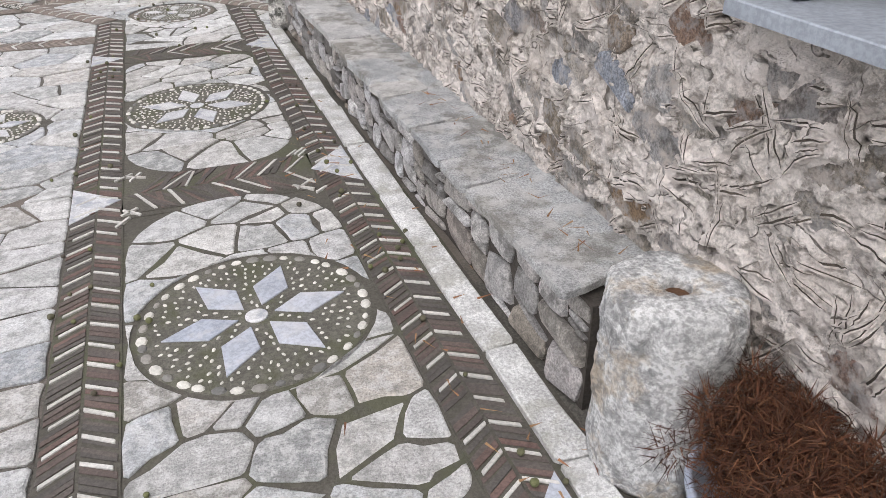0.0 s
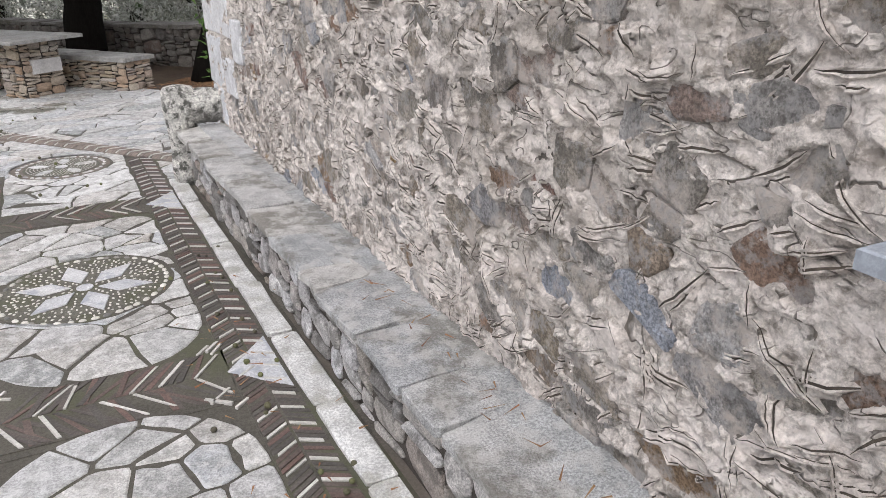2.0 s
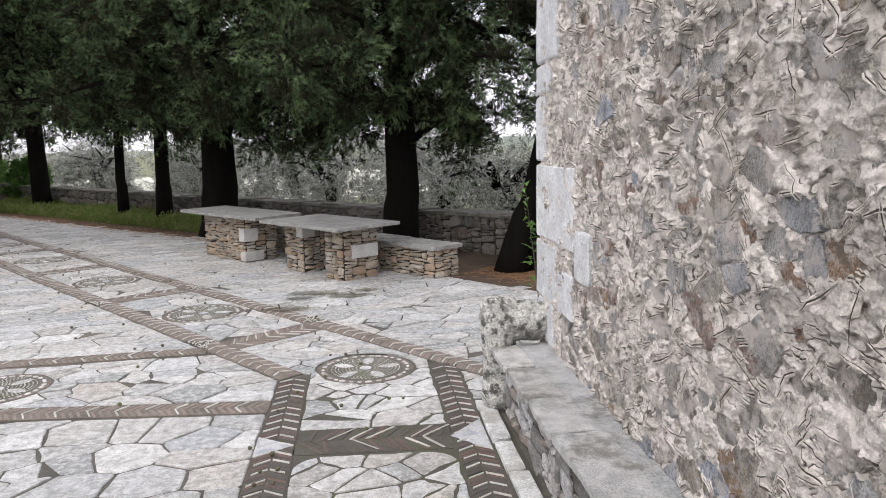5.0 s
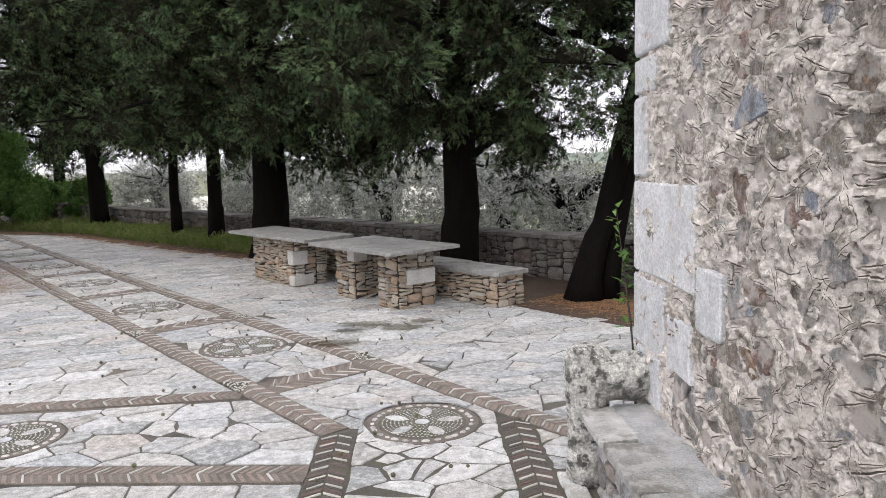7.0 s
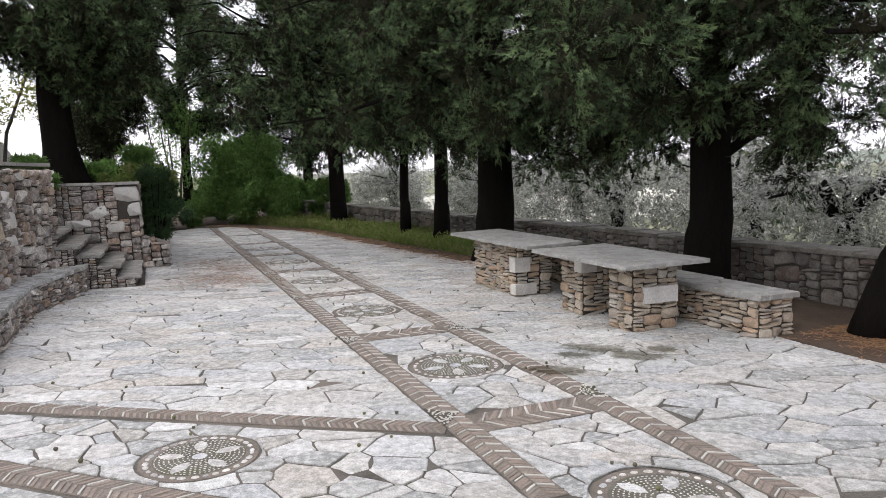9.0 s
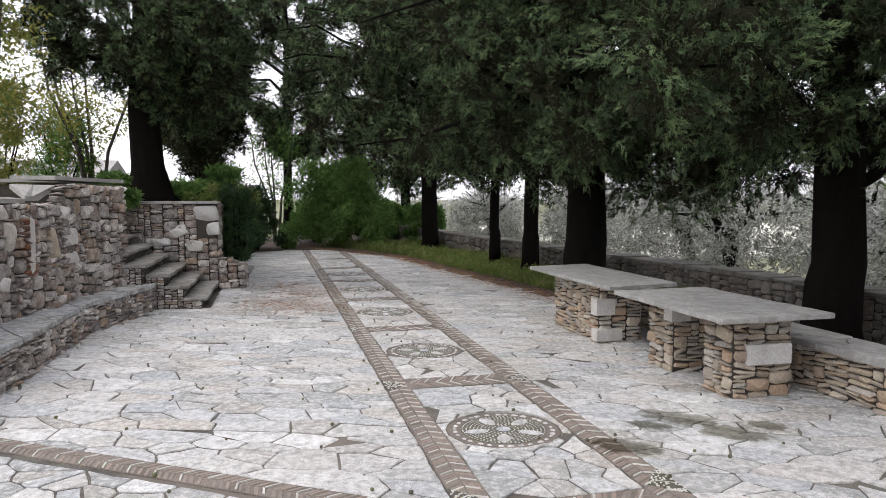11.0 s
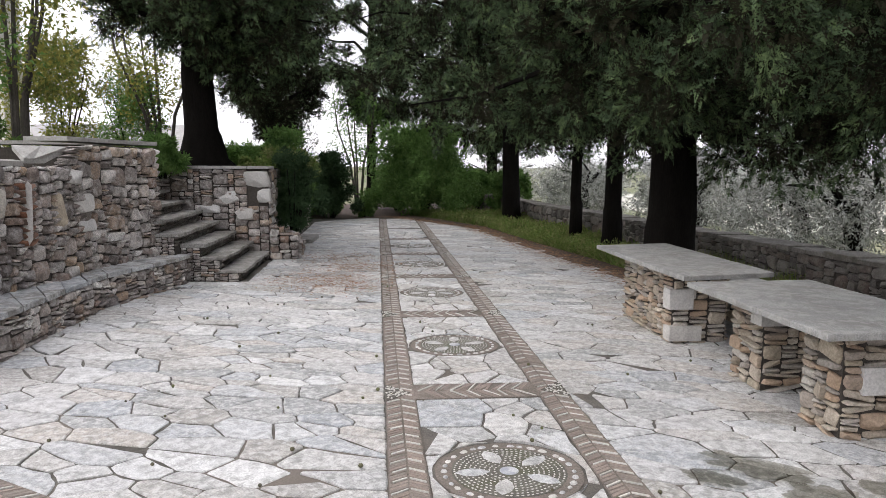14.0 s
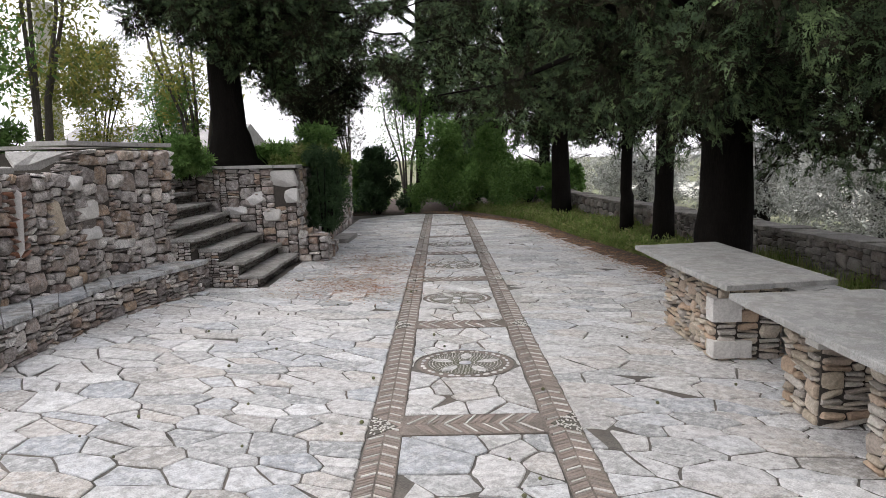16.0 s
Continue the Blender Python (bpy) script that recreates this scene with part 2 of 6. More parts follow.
M_BRICKR = mat("red_brick", [(0.30, 0.12, 0.075), (0.24, 0.12, 0.085)], 12, 0.8, 0.5, 70, 0.35)
M_SLATE = mat("slate", [(0.30, 0.33, 0.37)], 8, 0.55, 0.3, 60, 0.25)
M_DARK = mat("dark_recess", [(0.05, 0.045, 0.04)], 8, 0.9, 0.3, 60, 0.3)
DRY = [(0.36, 0.33, 0.31), (0.13, 0.11, 0.10), (0.56, 0.53, 0.50), (0.27, 0.19, 0.145), (0.20, 0.18, 0.175), (0.40, 0.29, 0.20), (0.68, 0.66, 0.63), (0.22, 0.18, 0.155), (0.38, 0.35, 0.33), (0.60, 0.56, 0.52), (0.17, 0.13, 0.11)]
M_DRY = mat("drystone", DRY, 12, 0.85, 1.4, 80, 0.6, [((0.12, 0.10, 0.09), 0.5, 8), ((0.62, 0.60, 0.58), 0.35, 16)])
# darker than DRY, so the garden wall carries the trees' shade in its colour
M_DARKSTONE = mat("dark_and_shaded_stone", [(0.15, 0.135, 0.12), (0.10, 0.09, 0.085), (0.22, 0.205, 0.185), (0.13, 0.10, 0.085), (0.18, 0.17, 0.155)], 12, 0.9, 1.0, 80, 0.5, [((0.24, 0.24, 0.21), 0.4, 11)])
M_RUST = mat("rust_stone", [(0.26, 0.12, 0.07), (0.20, 0.13, 0.10), (0.16, 0.115, 0.095)], 12, 0.85, 0.8, 80, 0.4)
# dark colour for the shade inside the scored mortar cuts
M_CUTSHADE = mat("cut_shade", [(0.05, 0.042, 0.035), (0.09, 0.075, 0.06)], 20, 0.95, 0.5, 90, 0.4, pick="island")
M_PALE = mat("pale_block", [(0.55, 0.54, 0.52), (0.50, 0.48, 0.45)], 6, 0.8, 0.5, 55, 0.25)
M_PIER = mat("pier_stone", [(0.40, 0.34, 0.26), (0.34, 0.29, 0.23), (0.46, 0.41, 0.34), (0.37, 0.27, 0.19), (0.30, 0.27, 0.24), (0.48, 0.45, 0.40)], 9, 0.85, 0.6, 60, 0.35)
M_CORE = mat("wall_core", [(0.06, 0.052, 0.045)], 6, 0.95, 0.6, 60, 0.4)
M_TOP = mat("table_slate", [(0.275, 0.275, 0.265)], 5, 0.7, 0.5, 110, 0.4, [((0.22, 0.21, 0.19), 0.55, 4), ((0.42, 0.41, 0.39), 0.5, 13)])
M_COPE = mat("coping", [(0.30, 0.29, 0.27), (0.36, 0.35, 0.33)], 6, 0.8, 0.5, 50, 0.3)
M_TREAD = mat("step_slab", [(0.25, 0.24, 0.225), (0.33, 0.32, 0.30), (0.20, 0.185, 0.17)], 6, 0.75, 0.8, 50, 0.5, [((0.13, 0.12, 0.105), 0.6, 7)])
# moss tones, with the shade from the trees above put into the colour too
M_GCOPE = mat("mossy_shaded_coping", [(0.20, 0.19, 0.175), (0.15, 0.14, 0.125), (0.25, 0.235, 0.21)], 6, 0.9, 1.0, 50, 0.5, [((0.10, 0.095, 0.07), 0.6, 5)])
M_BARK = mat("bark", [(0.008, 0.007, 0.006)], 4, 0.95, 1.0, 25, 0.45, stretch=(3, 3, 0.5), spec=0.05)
M_EARTH = mat("earth", [(0.075, 0.052, 0.038)], 2.5, 0.95, 0.8, 40, 0.4, [((0.10, 0.075, 0.05), 0.7, 1.5)])
M_GROUND = mat("field", [(0.13, 0.14, 0.07)], 0.3, 0.95, 0.5, 9, 0.4, [((0.22, 0.21, 0.13), 0.6, 0.12)])
M_CYP = leaf_mat("cypress_leaf", [(0.028, 0.042, 0.025), (0.060, 0.090, 0.048), (0.105, 0.152, 0.074), (0.165, 0.225, 0.10)], 0.8, 0.2)
# near-black: the crown's inner shade put into the leaf colour; dry sprays share it
M_CYPB = leaf_mat("cypress_leaf_brown_shaded", [(0.016, 0.019, 0.011), (0.026, 0.024, 0.014), (0.012, 0.015, 0.009)], 0.7, 0.12)
feathered(M_CYP, 85.0, 0.50)
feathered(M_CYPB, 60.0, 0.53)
M_OLIVE = leaf_mat("olive_leaf", [(0.09, 0.095, 0.075), (0.30, 0.31, 0.27), (0.56, 0.57, 0.54), (0.76, 0.77, 0.74)], 0.45)
M_BUSH = leaf_mat("bush_leaf", [(0.06, 0.115, 0.035), (0.11, 0.20, 0.055), (0.15, 0.26, 0.075), (0.21, 0.32, 0.10)])
M_DARKB = leaf_mat("dark_bush_leaf", [(0.04, 0.072, 0.035), (0.06, 0.10, 0.045)])
M_YELL = leaf_mat("yellow_leaf", [(0.20, 0.24, 0.07), (0.30, 0.28, 0.07), (0.14, 0.20, 0.06), (0.36, 0.30, 0.08)])
M_GRASS = leaf_mat("grass_blade", [(0.10, 0.17, 0.045), (0.22, 0.27, 0.085), (0.13, 0.20, 0.05), (0.30, 0.29, 0.13), (0.17, 0.26, 0.07)])
M_STEM = mat("grey_bark", [(0.075, 0.066, 0.058), (0.10, 0.09, 0.08)], 6, 0.9, 0.6, 40, 0.4, stretch=(2, 2, 0.6), spec=0.1)
M_HEATH = mat("dry_heather", [(0.055, 0.02, 0.01), (0.11, 0.04, 0.018), (0.025, 0.012, 0.008), (0.19, 0.085, 0.04)], 10, 0.9, 0, 60, 0.3, pick="island")
M_POT = mat("glazed_pot", [(0.36, 0.40, 0.48)], 6, 0.35, 0.1, 40, 0.15)
M_SOCK = mat("rusty_socket", [(0.10, 0.05, 0.025)], 20, 0.5, 0.2, 80, 0.3)
M_CONE = mat("cone", [(0.10, 0.09, 0.06), (0.13, 0.14, 0.06), (0.07, 0.06, 0.05)], 30, 0.8, 0.3, 100, 0.3)
M_NEEDLE = mat("dry_needle", [(0.24, 0.10, 0.05), (0.32, 0.20, 0.10), (0.17, 0.075, 0.045)], 10, 0.8, 0, 60, 0.3, pick="island")
M_WET = bpy.data.materials.new("wet_film")
M_WET.use_nodes = True
_n = M_WET.node_tree
_t, _g, _m = _n.nodes.new("ShaderNodeBsdfTransparent"), _n.nodes.new("ShaderNodeBsdfGlossy"), _n.nodes.new("ShaderNodeMixShader")
_t.inputs[0].default_value = (0.66, 0.65, 0.61, 1)
_g.inputs["Roughness"].default_value = 0.06
_m.inputs[0].default_value = 0.07
_n.links.new(_t.outputs[0], _m.inputs[1])
_n.links.new(_g.outputs[0], _m.inputs[2])
_n.links.new(_m.outputs[0], _n.nodes["Material Output"].inputs["Surface"])
M_RENDER = mat("render_wall", [(0.55, 0.53, 0.50)], 2, 0.9, 0.3, 30, 0.2)
M_ROOF = mat("slate_roof", [(0.28, 0.28, 0.28), (0.34, 0.33, 0.32)], 4, 0.8, 0.5, 30, 0.3)
M_HILL = mat("far_hill", [(0.16, 0.19, 0.15)], 0.03, 0.95, 0, 0.4, 0.35)
M_ROAD = mat("pale_field", [(0.50, 0.49, 0.42)], 0.5, 0.9, 0.2, 8, 0.2)


# ---- builders ----
def link(name, me, material, parent=None, label=""):
    ob = new(name, me)
    if material is not None and not me.materials:
        me.materials.append(material)
    if parent is not None:
        ob.parent = parent
    if label:
        ob["label"] = label
    return ob


def part(name, bm, material, parent=None, label=""):
    me = bpy.data.meshes.new(name)
    bm.normal_update()
    bm.to_mesh(me)
    bm.free()
    return link(name, me, material, parent, label)


def empty(name, x, y, z=0.0, rz=0.0):
    ob = new(name)
    ob.matrix_basis = pose(x, y, z, 0, 0, rz)
    ob.empty_display_size = 0.1
    return ob


def mesh_of(name, verts, faces):
    me = bpy.data.meshes.new(name)
    me.from_pydata([tuple(v) for v in verts], [], faces)
    return me


def tris_mesh(name, v):
    """v: (n, 3, 3) array of loose triangles."""
    n = len(v)
    me = bpy.data.meshes.new(name)
    me.vertices.add(n * 3)
    me.vertices.foreach_set("co", v.reshape(-1).astype(np.float32))
    me.loops.add(n * 3)
    me.loops.foreach_set("vertex_index", np.arange(n * 3, dtype=np.int32))
    me.polygons.add(n)
    me.polygons.foreach_set("loop_start", np.arange(0, n * 3, 3, dtype=np.int32))
    me.polygons.foreach_set("loop_total", np.full(n, 3, dtype=np.int32))
    me.update(calc_edges=True)
    return me


def grid_mesh(name, pts):
    """pts: (rows, cols, 3)."""
    r, c = pts.shape[:2]
    i = np.arange(r * c).reshape(r, c)
    q = np.stack([i[:-1, :-1], i[:-1, 1:], i[1:, 1:], i[1:, :-1]], -1).reshape(-1, 4)
    me = bpy.data.meshes.new(name)
    me.vertices.add(r * c)
    me.vertices.foreach_set("co", pts.reshape(-1).astype(np.float32))
    n = len(q)
    me.loops.add(n * 4)
    me.loops.foreach_set("vertex_index", q.reshape(-1).astype(np.int32))
    me.polygons.add(n)
    me.polygons.foreach_set("loop_start", np.arange(0, n * 4, 4, dtype=np.int32))
    me.polygons.foreach_set("loop_total", np.full(n, 4, dtype=np.int32))
    me.update(calc_edges=True)
    return me


def smooth(ob):
    ob.data.polygons.foreach_set("use_smooth", [True] * len(ob.data.polygons))
    return ob


def clip(poly, a, b, c):
    """keeps the part of a polygon where a*x + b*y <= c."""
    out = []
    for i in range(len(poly)):
        p, q = poly[i], poly[(i + 1) % len(poly)]
        dp, dq = a * p[0] + b * p[1] - c, a * q[0] + b * q[1] - c
        if dp <= 0:
            out.append(p)
        if (dp < 0 < dq) or (dq < 0 < dp):
            k = dp / (dp - dq)
            out.append((p[0] + (q[0] - p[0]) * k, p[1] + (q[1] - p[1]) * k))
    return out


def area(poly):
    return 0.5 * sum(poly[i][0] * poly[(i + 1) % len(poly)][1] - poly[(i + 1) % len(poly)][0] * poly[i][1] for i in range(len(poly)))


def cells(region, size, rng, aspect=1.5, angle=0.0, joint=0.012, rough=0.010, holes=()):
    """Crazy paving: uneven cells that fill a convex region, each shrunk by half a joint, corners nibbled, round holes left free."""
    ca, sa = math.cos(angle), math.sin(angle)

    def fwd(p):
        return ((p[0] * ca + p[1] * sa) / aspect, -p[0] * sa + p[1] * ca)

    def back(p):
        x, y = p[0] * aspect, p[1]
        return (x * ca - y * sa, x * sa + y * ca)

    reg = [fwd(p) for p in region]
    if area(reg) < 0:
        reg.reverse()
    xs, ys = [p[0] for p in reg], [p[1] for p in reg]
    seeds = []
    step = size / math.sqrt(aspect)
    want = max(1, int(area(reg) / step ** 2))
    tries = 0
    while len(seeds) < want and tries < want * 60:
        tries += 1
        p = (rng.uniform(min(xs), max(xs)), rng.uniform(min(ys), max(ys)))
        d = step * rng.choice((0.38, 0.55, 0.75, 0.95))
        if any((p[0] - q[0]) ** 2 + (p[1] - q[1]) ** 2 < (max(d, q[2]) * 0.8) ** 2 for q in seeds):
            continue
        inside = all((reg[(i + 1) % len(reg)][0] - reg[i][0]) * (p[1] - reg[i][1]) - (reg[(i + 1) % len(reg)][1] - reg[i][1]) * (p[0] - reg[i][0]) >= 0 for i in range(len(reg)))
        if inside:
            seeds.append((p[0], p[1], d))
    out = []
    for i, s in enumerate(seeds):
        poly = list(reg)
        near = sorted((q for j, q in enumerate(seeds) if j != i and abs(q[0] - s[0]) < 4 * step and abs(q[1] - s[1]) < 4 * step), key=lambda q: (q[0] - s[0]) ** 2 + (q[1] - s[1]) ** 2)[:18]
        for q in near:
            a, b = q[0] - s[0], q[1] - s[1]
            w = 0.3 * (s[2] ** 2 - q[2] ** 2)
            poly = clip(poly, 2 * a, 2 * b, q[0] ** 2 + q[1] ** 2 - s[0] ** 2 - s[1] ** 2 + w)
            if len(poly) < 3:
                break
        if len(poly) < 3:
            continue
        poly = [back(p) for p in poly]
        if area(poly) < 0:
            poly.reverse()
        poly = shrink(poly, joint)
        if len(poly) < 3 or area(poly) < 0.0025:
            continue
        poly = nibble(poly, rng, rough)
        cx, cy = sum(p[0] for p in poly) / len(poly), sum(p[1] for p in poly) / len(poly)
        skip = False
        for hx, hy, hr in holes:
            if math.hypot(cx - hx, cy - hy) < hr * 0.62:
                skip = True
                break
            if math.hypot(cx - hx, cy - hy) < hr + 0.6:
                dense = []
                for k in range(len(poly)):
                    p, q = poly[k], poly[(k + 1) % len(poly)]
                    m_ = max(1, int(math.hypot(p[0] - q[0], p[1] - q[1]) / 0.05))
                    dense += [(p[0] + (q[0] - p[0]) * t / m_, p[1] + (q[1] - p[1]) * t / m_) for t in range(m_)]
                fixed = []
                for x, y in dense:
                    d = math.hypot(x - hx, y - hy)
                    if d < hr + 0.012:
                        k = (hr + 0.012) / max(d, 1e-6)
                        x, y = hx + (x - hx) * k, hy + (y - hy) * k
                    if not fixed or math.hypot(x - fixed[-1][0], y - fixed[-1][1]) > 0.012:
                        fixed.append((x, y))
                poly = fixed
                if len(poly) < 3 or area(poly) < 0.002:
                    skip = True
                    break
        if not skip:
            out.append(poly)
    return out


def shrink(poly, d):
    out = list(poly)
    for i in range(len(poly)):
        p, q = poly[i], poly[(i + 1) % len(poly)]
        ex, ey = q[0] - p[0], q[1] - p[1]
        ln = math.hypot(ex, ey)
        if ln < 1e-3:
            continue
        nx, ny = ey / ln, -ex / ln
        out = clip(out, nx, ny, nx * p[0] + ny * p[1] - d)
        if len(out) < 3:
            return []
    return out


def nibble(poly, rng, amp):
    """cuts corners and makes the edges uneven."""
    out = []
    n = len(poly)
    for i in range(n):
        o, p, q = poly[i - 1], poly[i], poly[(i + 1) % n]
        lo, lq = math.hypot(p[0] - o[0], p[1] - o[1]), math.hypot(q[0] - p[0], q[1] - p[1])
        if lo < 0.006 or lq < 0.006:
            continue
        c1, c2 = min(0.022, lo * 0.2) * rng.uniform(0.1, 1), min(0.022, lq * 0.2) * rng.uniform(0.1, 1)
        out.append((p[0] + (o[0] - p[0]) * c1 / lo, p[1] + (o[1] - p[1]) * c1 / lo))
        out.append((p[0] + (q[0] - p[0]) * c2 / lq, p[1] + (q[1] - p[1]) * c2 / lq))
        if lq > 0.12:
            k = rng.uniform(0.35, 0.65)
            a = rng.uniform(-amp, amp * 0.6)
            out.append((p[0] + (q[0] - p[0]) * k + (q[1] - p[1]) / lq * a, p[1] + (q[1] - p[1]) * k - (q[0] - p[0]) / lq * a))
    return out if len(out) > 2 else poly


def plate(poly, z0, z1, bevel, tilt=(0, 0)):
    """verts and faces of a flat stone with a worn edge."""
    n = len(poly)
    cx, cy = sum(p[0] for p in poly) / n, sum(p[1] for p in poly) / n

    def zt(x, y):
        return z1 + (x - cx) * tilt[0] + (y - cy) * tilt[1]

    inner = []
    for x, y in poly:
        d = math.hypot(x - cx, y - cy) or 1
        k = max(0.3, 1 - bevel / d)
        inner.append((cx + (x - cx) * k, cy + (y - cy) * k))
    v = [(x, y, z0) for x, y in poly] + [(x, y, zt(x, y) - bevel * 0.6) for x, y in poly] + [(x, y, zt(x, y)) for x, y in inner]
    f = []
    for i in range(n):
        j = (i + 1) % n
        f.append((i, j, n + j, n + i))
        f.append((n + i, n + j, 2 * n + j, 2 * n + i))
    f.append(tuple(range(2 * n, 3 * n)))
    return v, f


def joined(name, pieces, material, parent=None, label=""):
    V, F = [], []
    for v, f in pieces:
        o = len(V)
        V += v
        F += [tuple(i + o for i in q) for q in f]
    ob = link(name, mesh_of(name, V, F), material, parent, label)
    ob["kind"] = "stuff"
    return ob


def prism(poly, z0, z1):
    n = len(poly)
    v = [(x, y, z0) for x, y in poly] + [(x, y, z1) for x, y in poly]
    f = [(i, (i + 1) % n, n + (i + 1) % n, n + i) for i in range(n)]
    return v, f + [tuple(range(n, 2 * n)), tuple(range(n - 1, -1, -1))]


# rough stones for walls: a few unit shapes per proportion, used by many pieces
STONES = {}


def stone_mesh(w, h, d, material, rng):
    sizes = ((0.10, 0.07), (0.16, 0.12), (0.26, 0.17), (0.22, 0.06), (0.34, 0.05), (0.40, 0.10), (0.13, 0.24), (0.30, 0.30), (0.12, 0.035))
    k = min(range(len(sizes)), key=lambda i: abs(math.log(sizes[i][0] / w)) + abs(math.log(sizes[i][1] / h)))
    var = rng.randrange(6)
    key = (k, var, material.name)
    if key not in STONES:
        a, b = sizes[k][0] / 2, sizes[k][1] / 2
        c = 0.07
        g = random.Random(k * 17 + var)
        bm = bmesh.new()
        e = min(a, b) * 0.34
        for sx in (-1, 1):
            for sz in (-1, 1):
                jx, jz = g.uniform(0, 0.28) * a * sx, g.uniform(0, 0.26) * b * sz
                jy = g.uniform(-0.2, 0.35) * c
                X, Z = sx * a - jx, sz * b - jz
                bm.verts.new((X, 0.04, Z))
                bm.verts.new((X, -c * 0.25 + jy * 0.5, Z))
                bm.verts.new((X - sx * e, -c * 0.55 + jy, Z - sz * e * 0.3))
                bm.verts.new((X - sx * e * 0.3, -c * 0.55 + jy, Z - sz * e))
            bm.verts.new((sx * a * g.uniform(0.9, 1.03), -c * 0.2, g.uniform(-0.3, 0.3) * b))
        bm.verts.new((g.uniform(-0.3, 0.3) * a, -c * g.uniform(0.6, 0.75), g.uniform(-0.3, 0.3) * b))
        bm.verts.new((g.uniform(-0.3, 0.3) * a, -c * 0.25, b * g.uniform(0.92, 1.03)))
        bm.verts.new((g.uniform(-0.3, 0.3) * a, -c * 0.25, -b * g.uniform(0.92, 1.03)))
        r = bmesh.ops.convex_hull(bm, input=bm.verts)
        bmesh.ops.delete(bm, geom=[v for v in bm.verts if not v.link_faces], context="VERTS")
        me = bpy.data.meshes.new("stone")
        bm.to_mesh(me)
        bm.free()
        me.materials.append(material)
        STONES[key] = (me, sizes[k][0], sizes[k][1], 0.06)
    return STONES[key]


def lay(parent, x, y, ang, a, z, w, h, d, material, rng, name="stone"):
    """One wall stone: its face looks along -normal of the wall that runs at ang."""
    me, w0, h0, d0 = stone_mesh(w, h, d, material, rng)
    ob = new(name, me)
    ob.parent = parent
    m = Matrix.Translation((x, y, z)) @ Matrix.Rotation(ang, 4, "Z") @ Matrix.Rotation(rng.gauss(0, 0.10), 4, "Y") @ Matrix.Rotation(rng.gauss(0, 0.10), 4, "X") @ Matrix.Diagonal((w / w0, d / d0, h / h0, 1))
    ob.matrix_basis = m
    return ob


def masonry(parent, run, height, rng, material, rows=(0.06, 0.2), widths=(0.08, 0.4), thin=0.35, proud=0.06, joint=0.006, z0=0.0, extra=None, keep=None):
    """Stones along a polyline (world points, face on the right-hand side of its direction is away from the viewer: face looks to -y of each run)."""
    legs, tot = [], 0.0
    for i in range(len(run) - 1):
        ln = math.hypot(run[i + 1][0] - run[i][0], run[i + 1][1] - run[i][1])
        legs.append((tot, ln, run[i], run[i + 1]))
        tot += ln

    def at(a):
        for st, ln, p, q in legs:
            if a <= st + ln or (st, ln, p, q) == legs[-1]:
                k = (a - st) / ln
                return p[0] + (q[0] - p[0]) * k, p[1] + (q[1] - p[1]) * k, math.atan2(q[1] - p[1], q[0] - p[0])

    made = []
    dx = 0.02
    n = max(3, int(tot / dx))
    dx = tot / n
    lvl = [0.0] * n
    cap = [height((i + 0.5) * dx) for i in range(n)]
    for turn in range(6000):
        i = min((k for k in range(n) if lvl[k] < cap[k] - 0.012), key=lambda k: lvl[k], default=None)
        if i is None:
            break
        i0 = i
        while i0 > 0 and abs(lvl[i0 - 1] - lvl[i]) < 0.008 and lvl[i0 - 1] < cap[i0 - 1] - 0.012:
            i0 -= 1
        i1 = i
        while i1 < n - 1 and abs(lvl[i1 + 1] - lvl[i]) < 0.008 and lvl[i1 + 1] < cap[i1 + 1] - 0.012:
            i1 += 1
        room = (i1 - i0 + 1) * dx
        roll = rng.random()
        if roll < thin:
            w, h = rng.uniform(max(widths[0], 0.1), widths[1]), rng.uniform(0.024, 0.05)
        elif roll < thin + (1 - thin) * 0.35:
            h = rng.uniform(0.7, 1.0) * rows[1]
            w = min(max(widths[0], h * rng.uniform(1.0, 1.9)), widths[1])
        else:
            h = rows[0] + (rows[1] - rows[0]) * 0.4 * rng.random()
            w = min(max(widths[0], h * rng.uniform(1.3, 3.2)), widths[1])
        if room - w < widths[0] * 0.7:
            w = room
        h = min(h, 0.85 * min(w, room) + 0.01)
        if w < 0.06:
            h = min(h, 0.07)
        m_ = max(1, round(w / dx))
        m_ = min(m_, i1 - i0 + 1)
        a0 = i0 if rng.random() < 0.5 else i1 - m_ + 1
        z = max(lvl[a0:a0 + m_])
        top = min(cap[a0:a0 + m_])
        if top - z - h < 0.03:
            h = top - z
        if h > 0.008:
            aa, ww = a0 * dx, m_ * dx
            if not keep or keep(aa + ww / 2, z + h / 2):
                x, y, ang = at(aa + ww / 2)
                made.append(lay(parent, x, y, ang, aa, z0 + z + h / 2, max(0.02, ww - joint), max(0.014, h - joint), rng.uniform(0.6, 1.35) * proud, material, rng))
        for k in range(a0, a0 + m_):
            lvl[k] = z + max(h, 0.02)
    return made


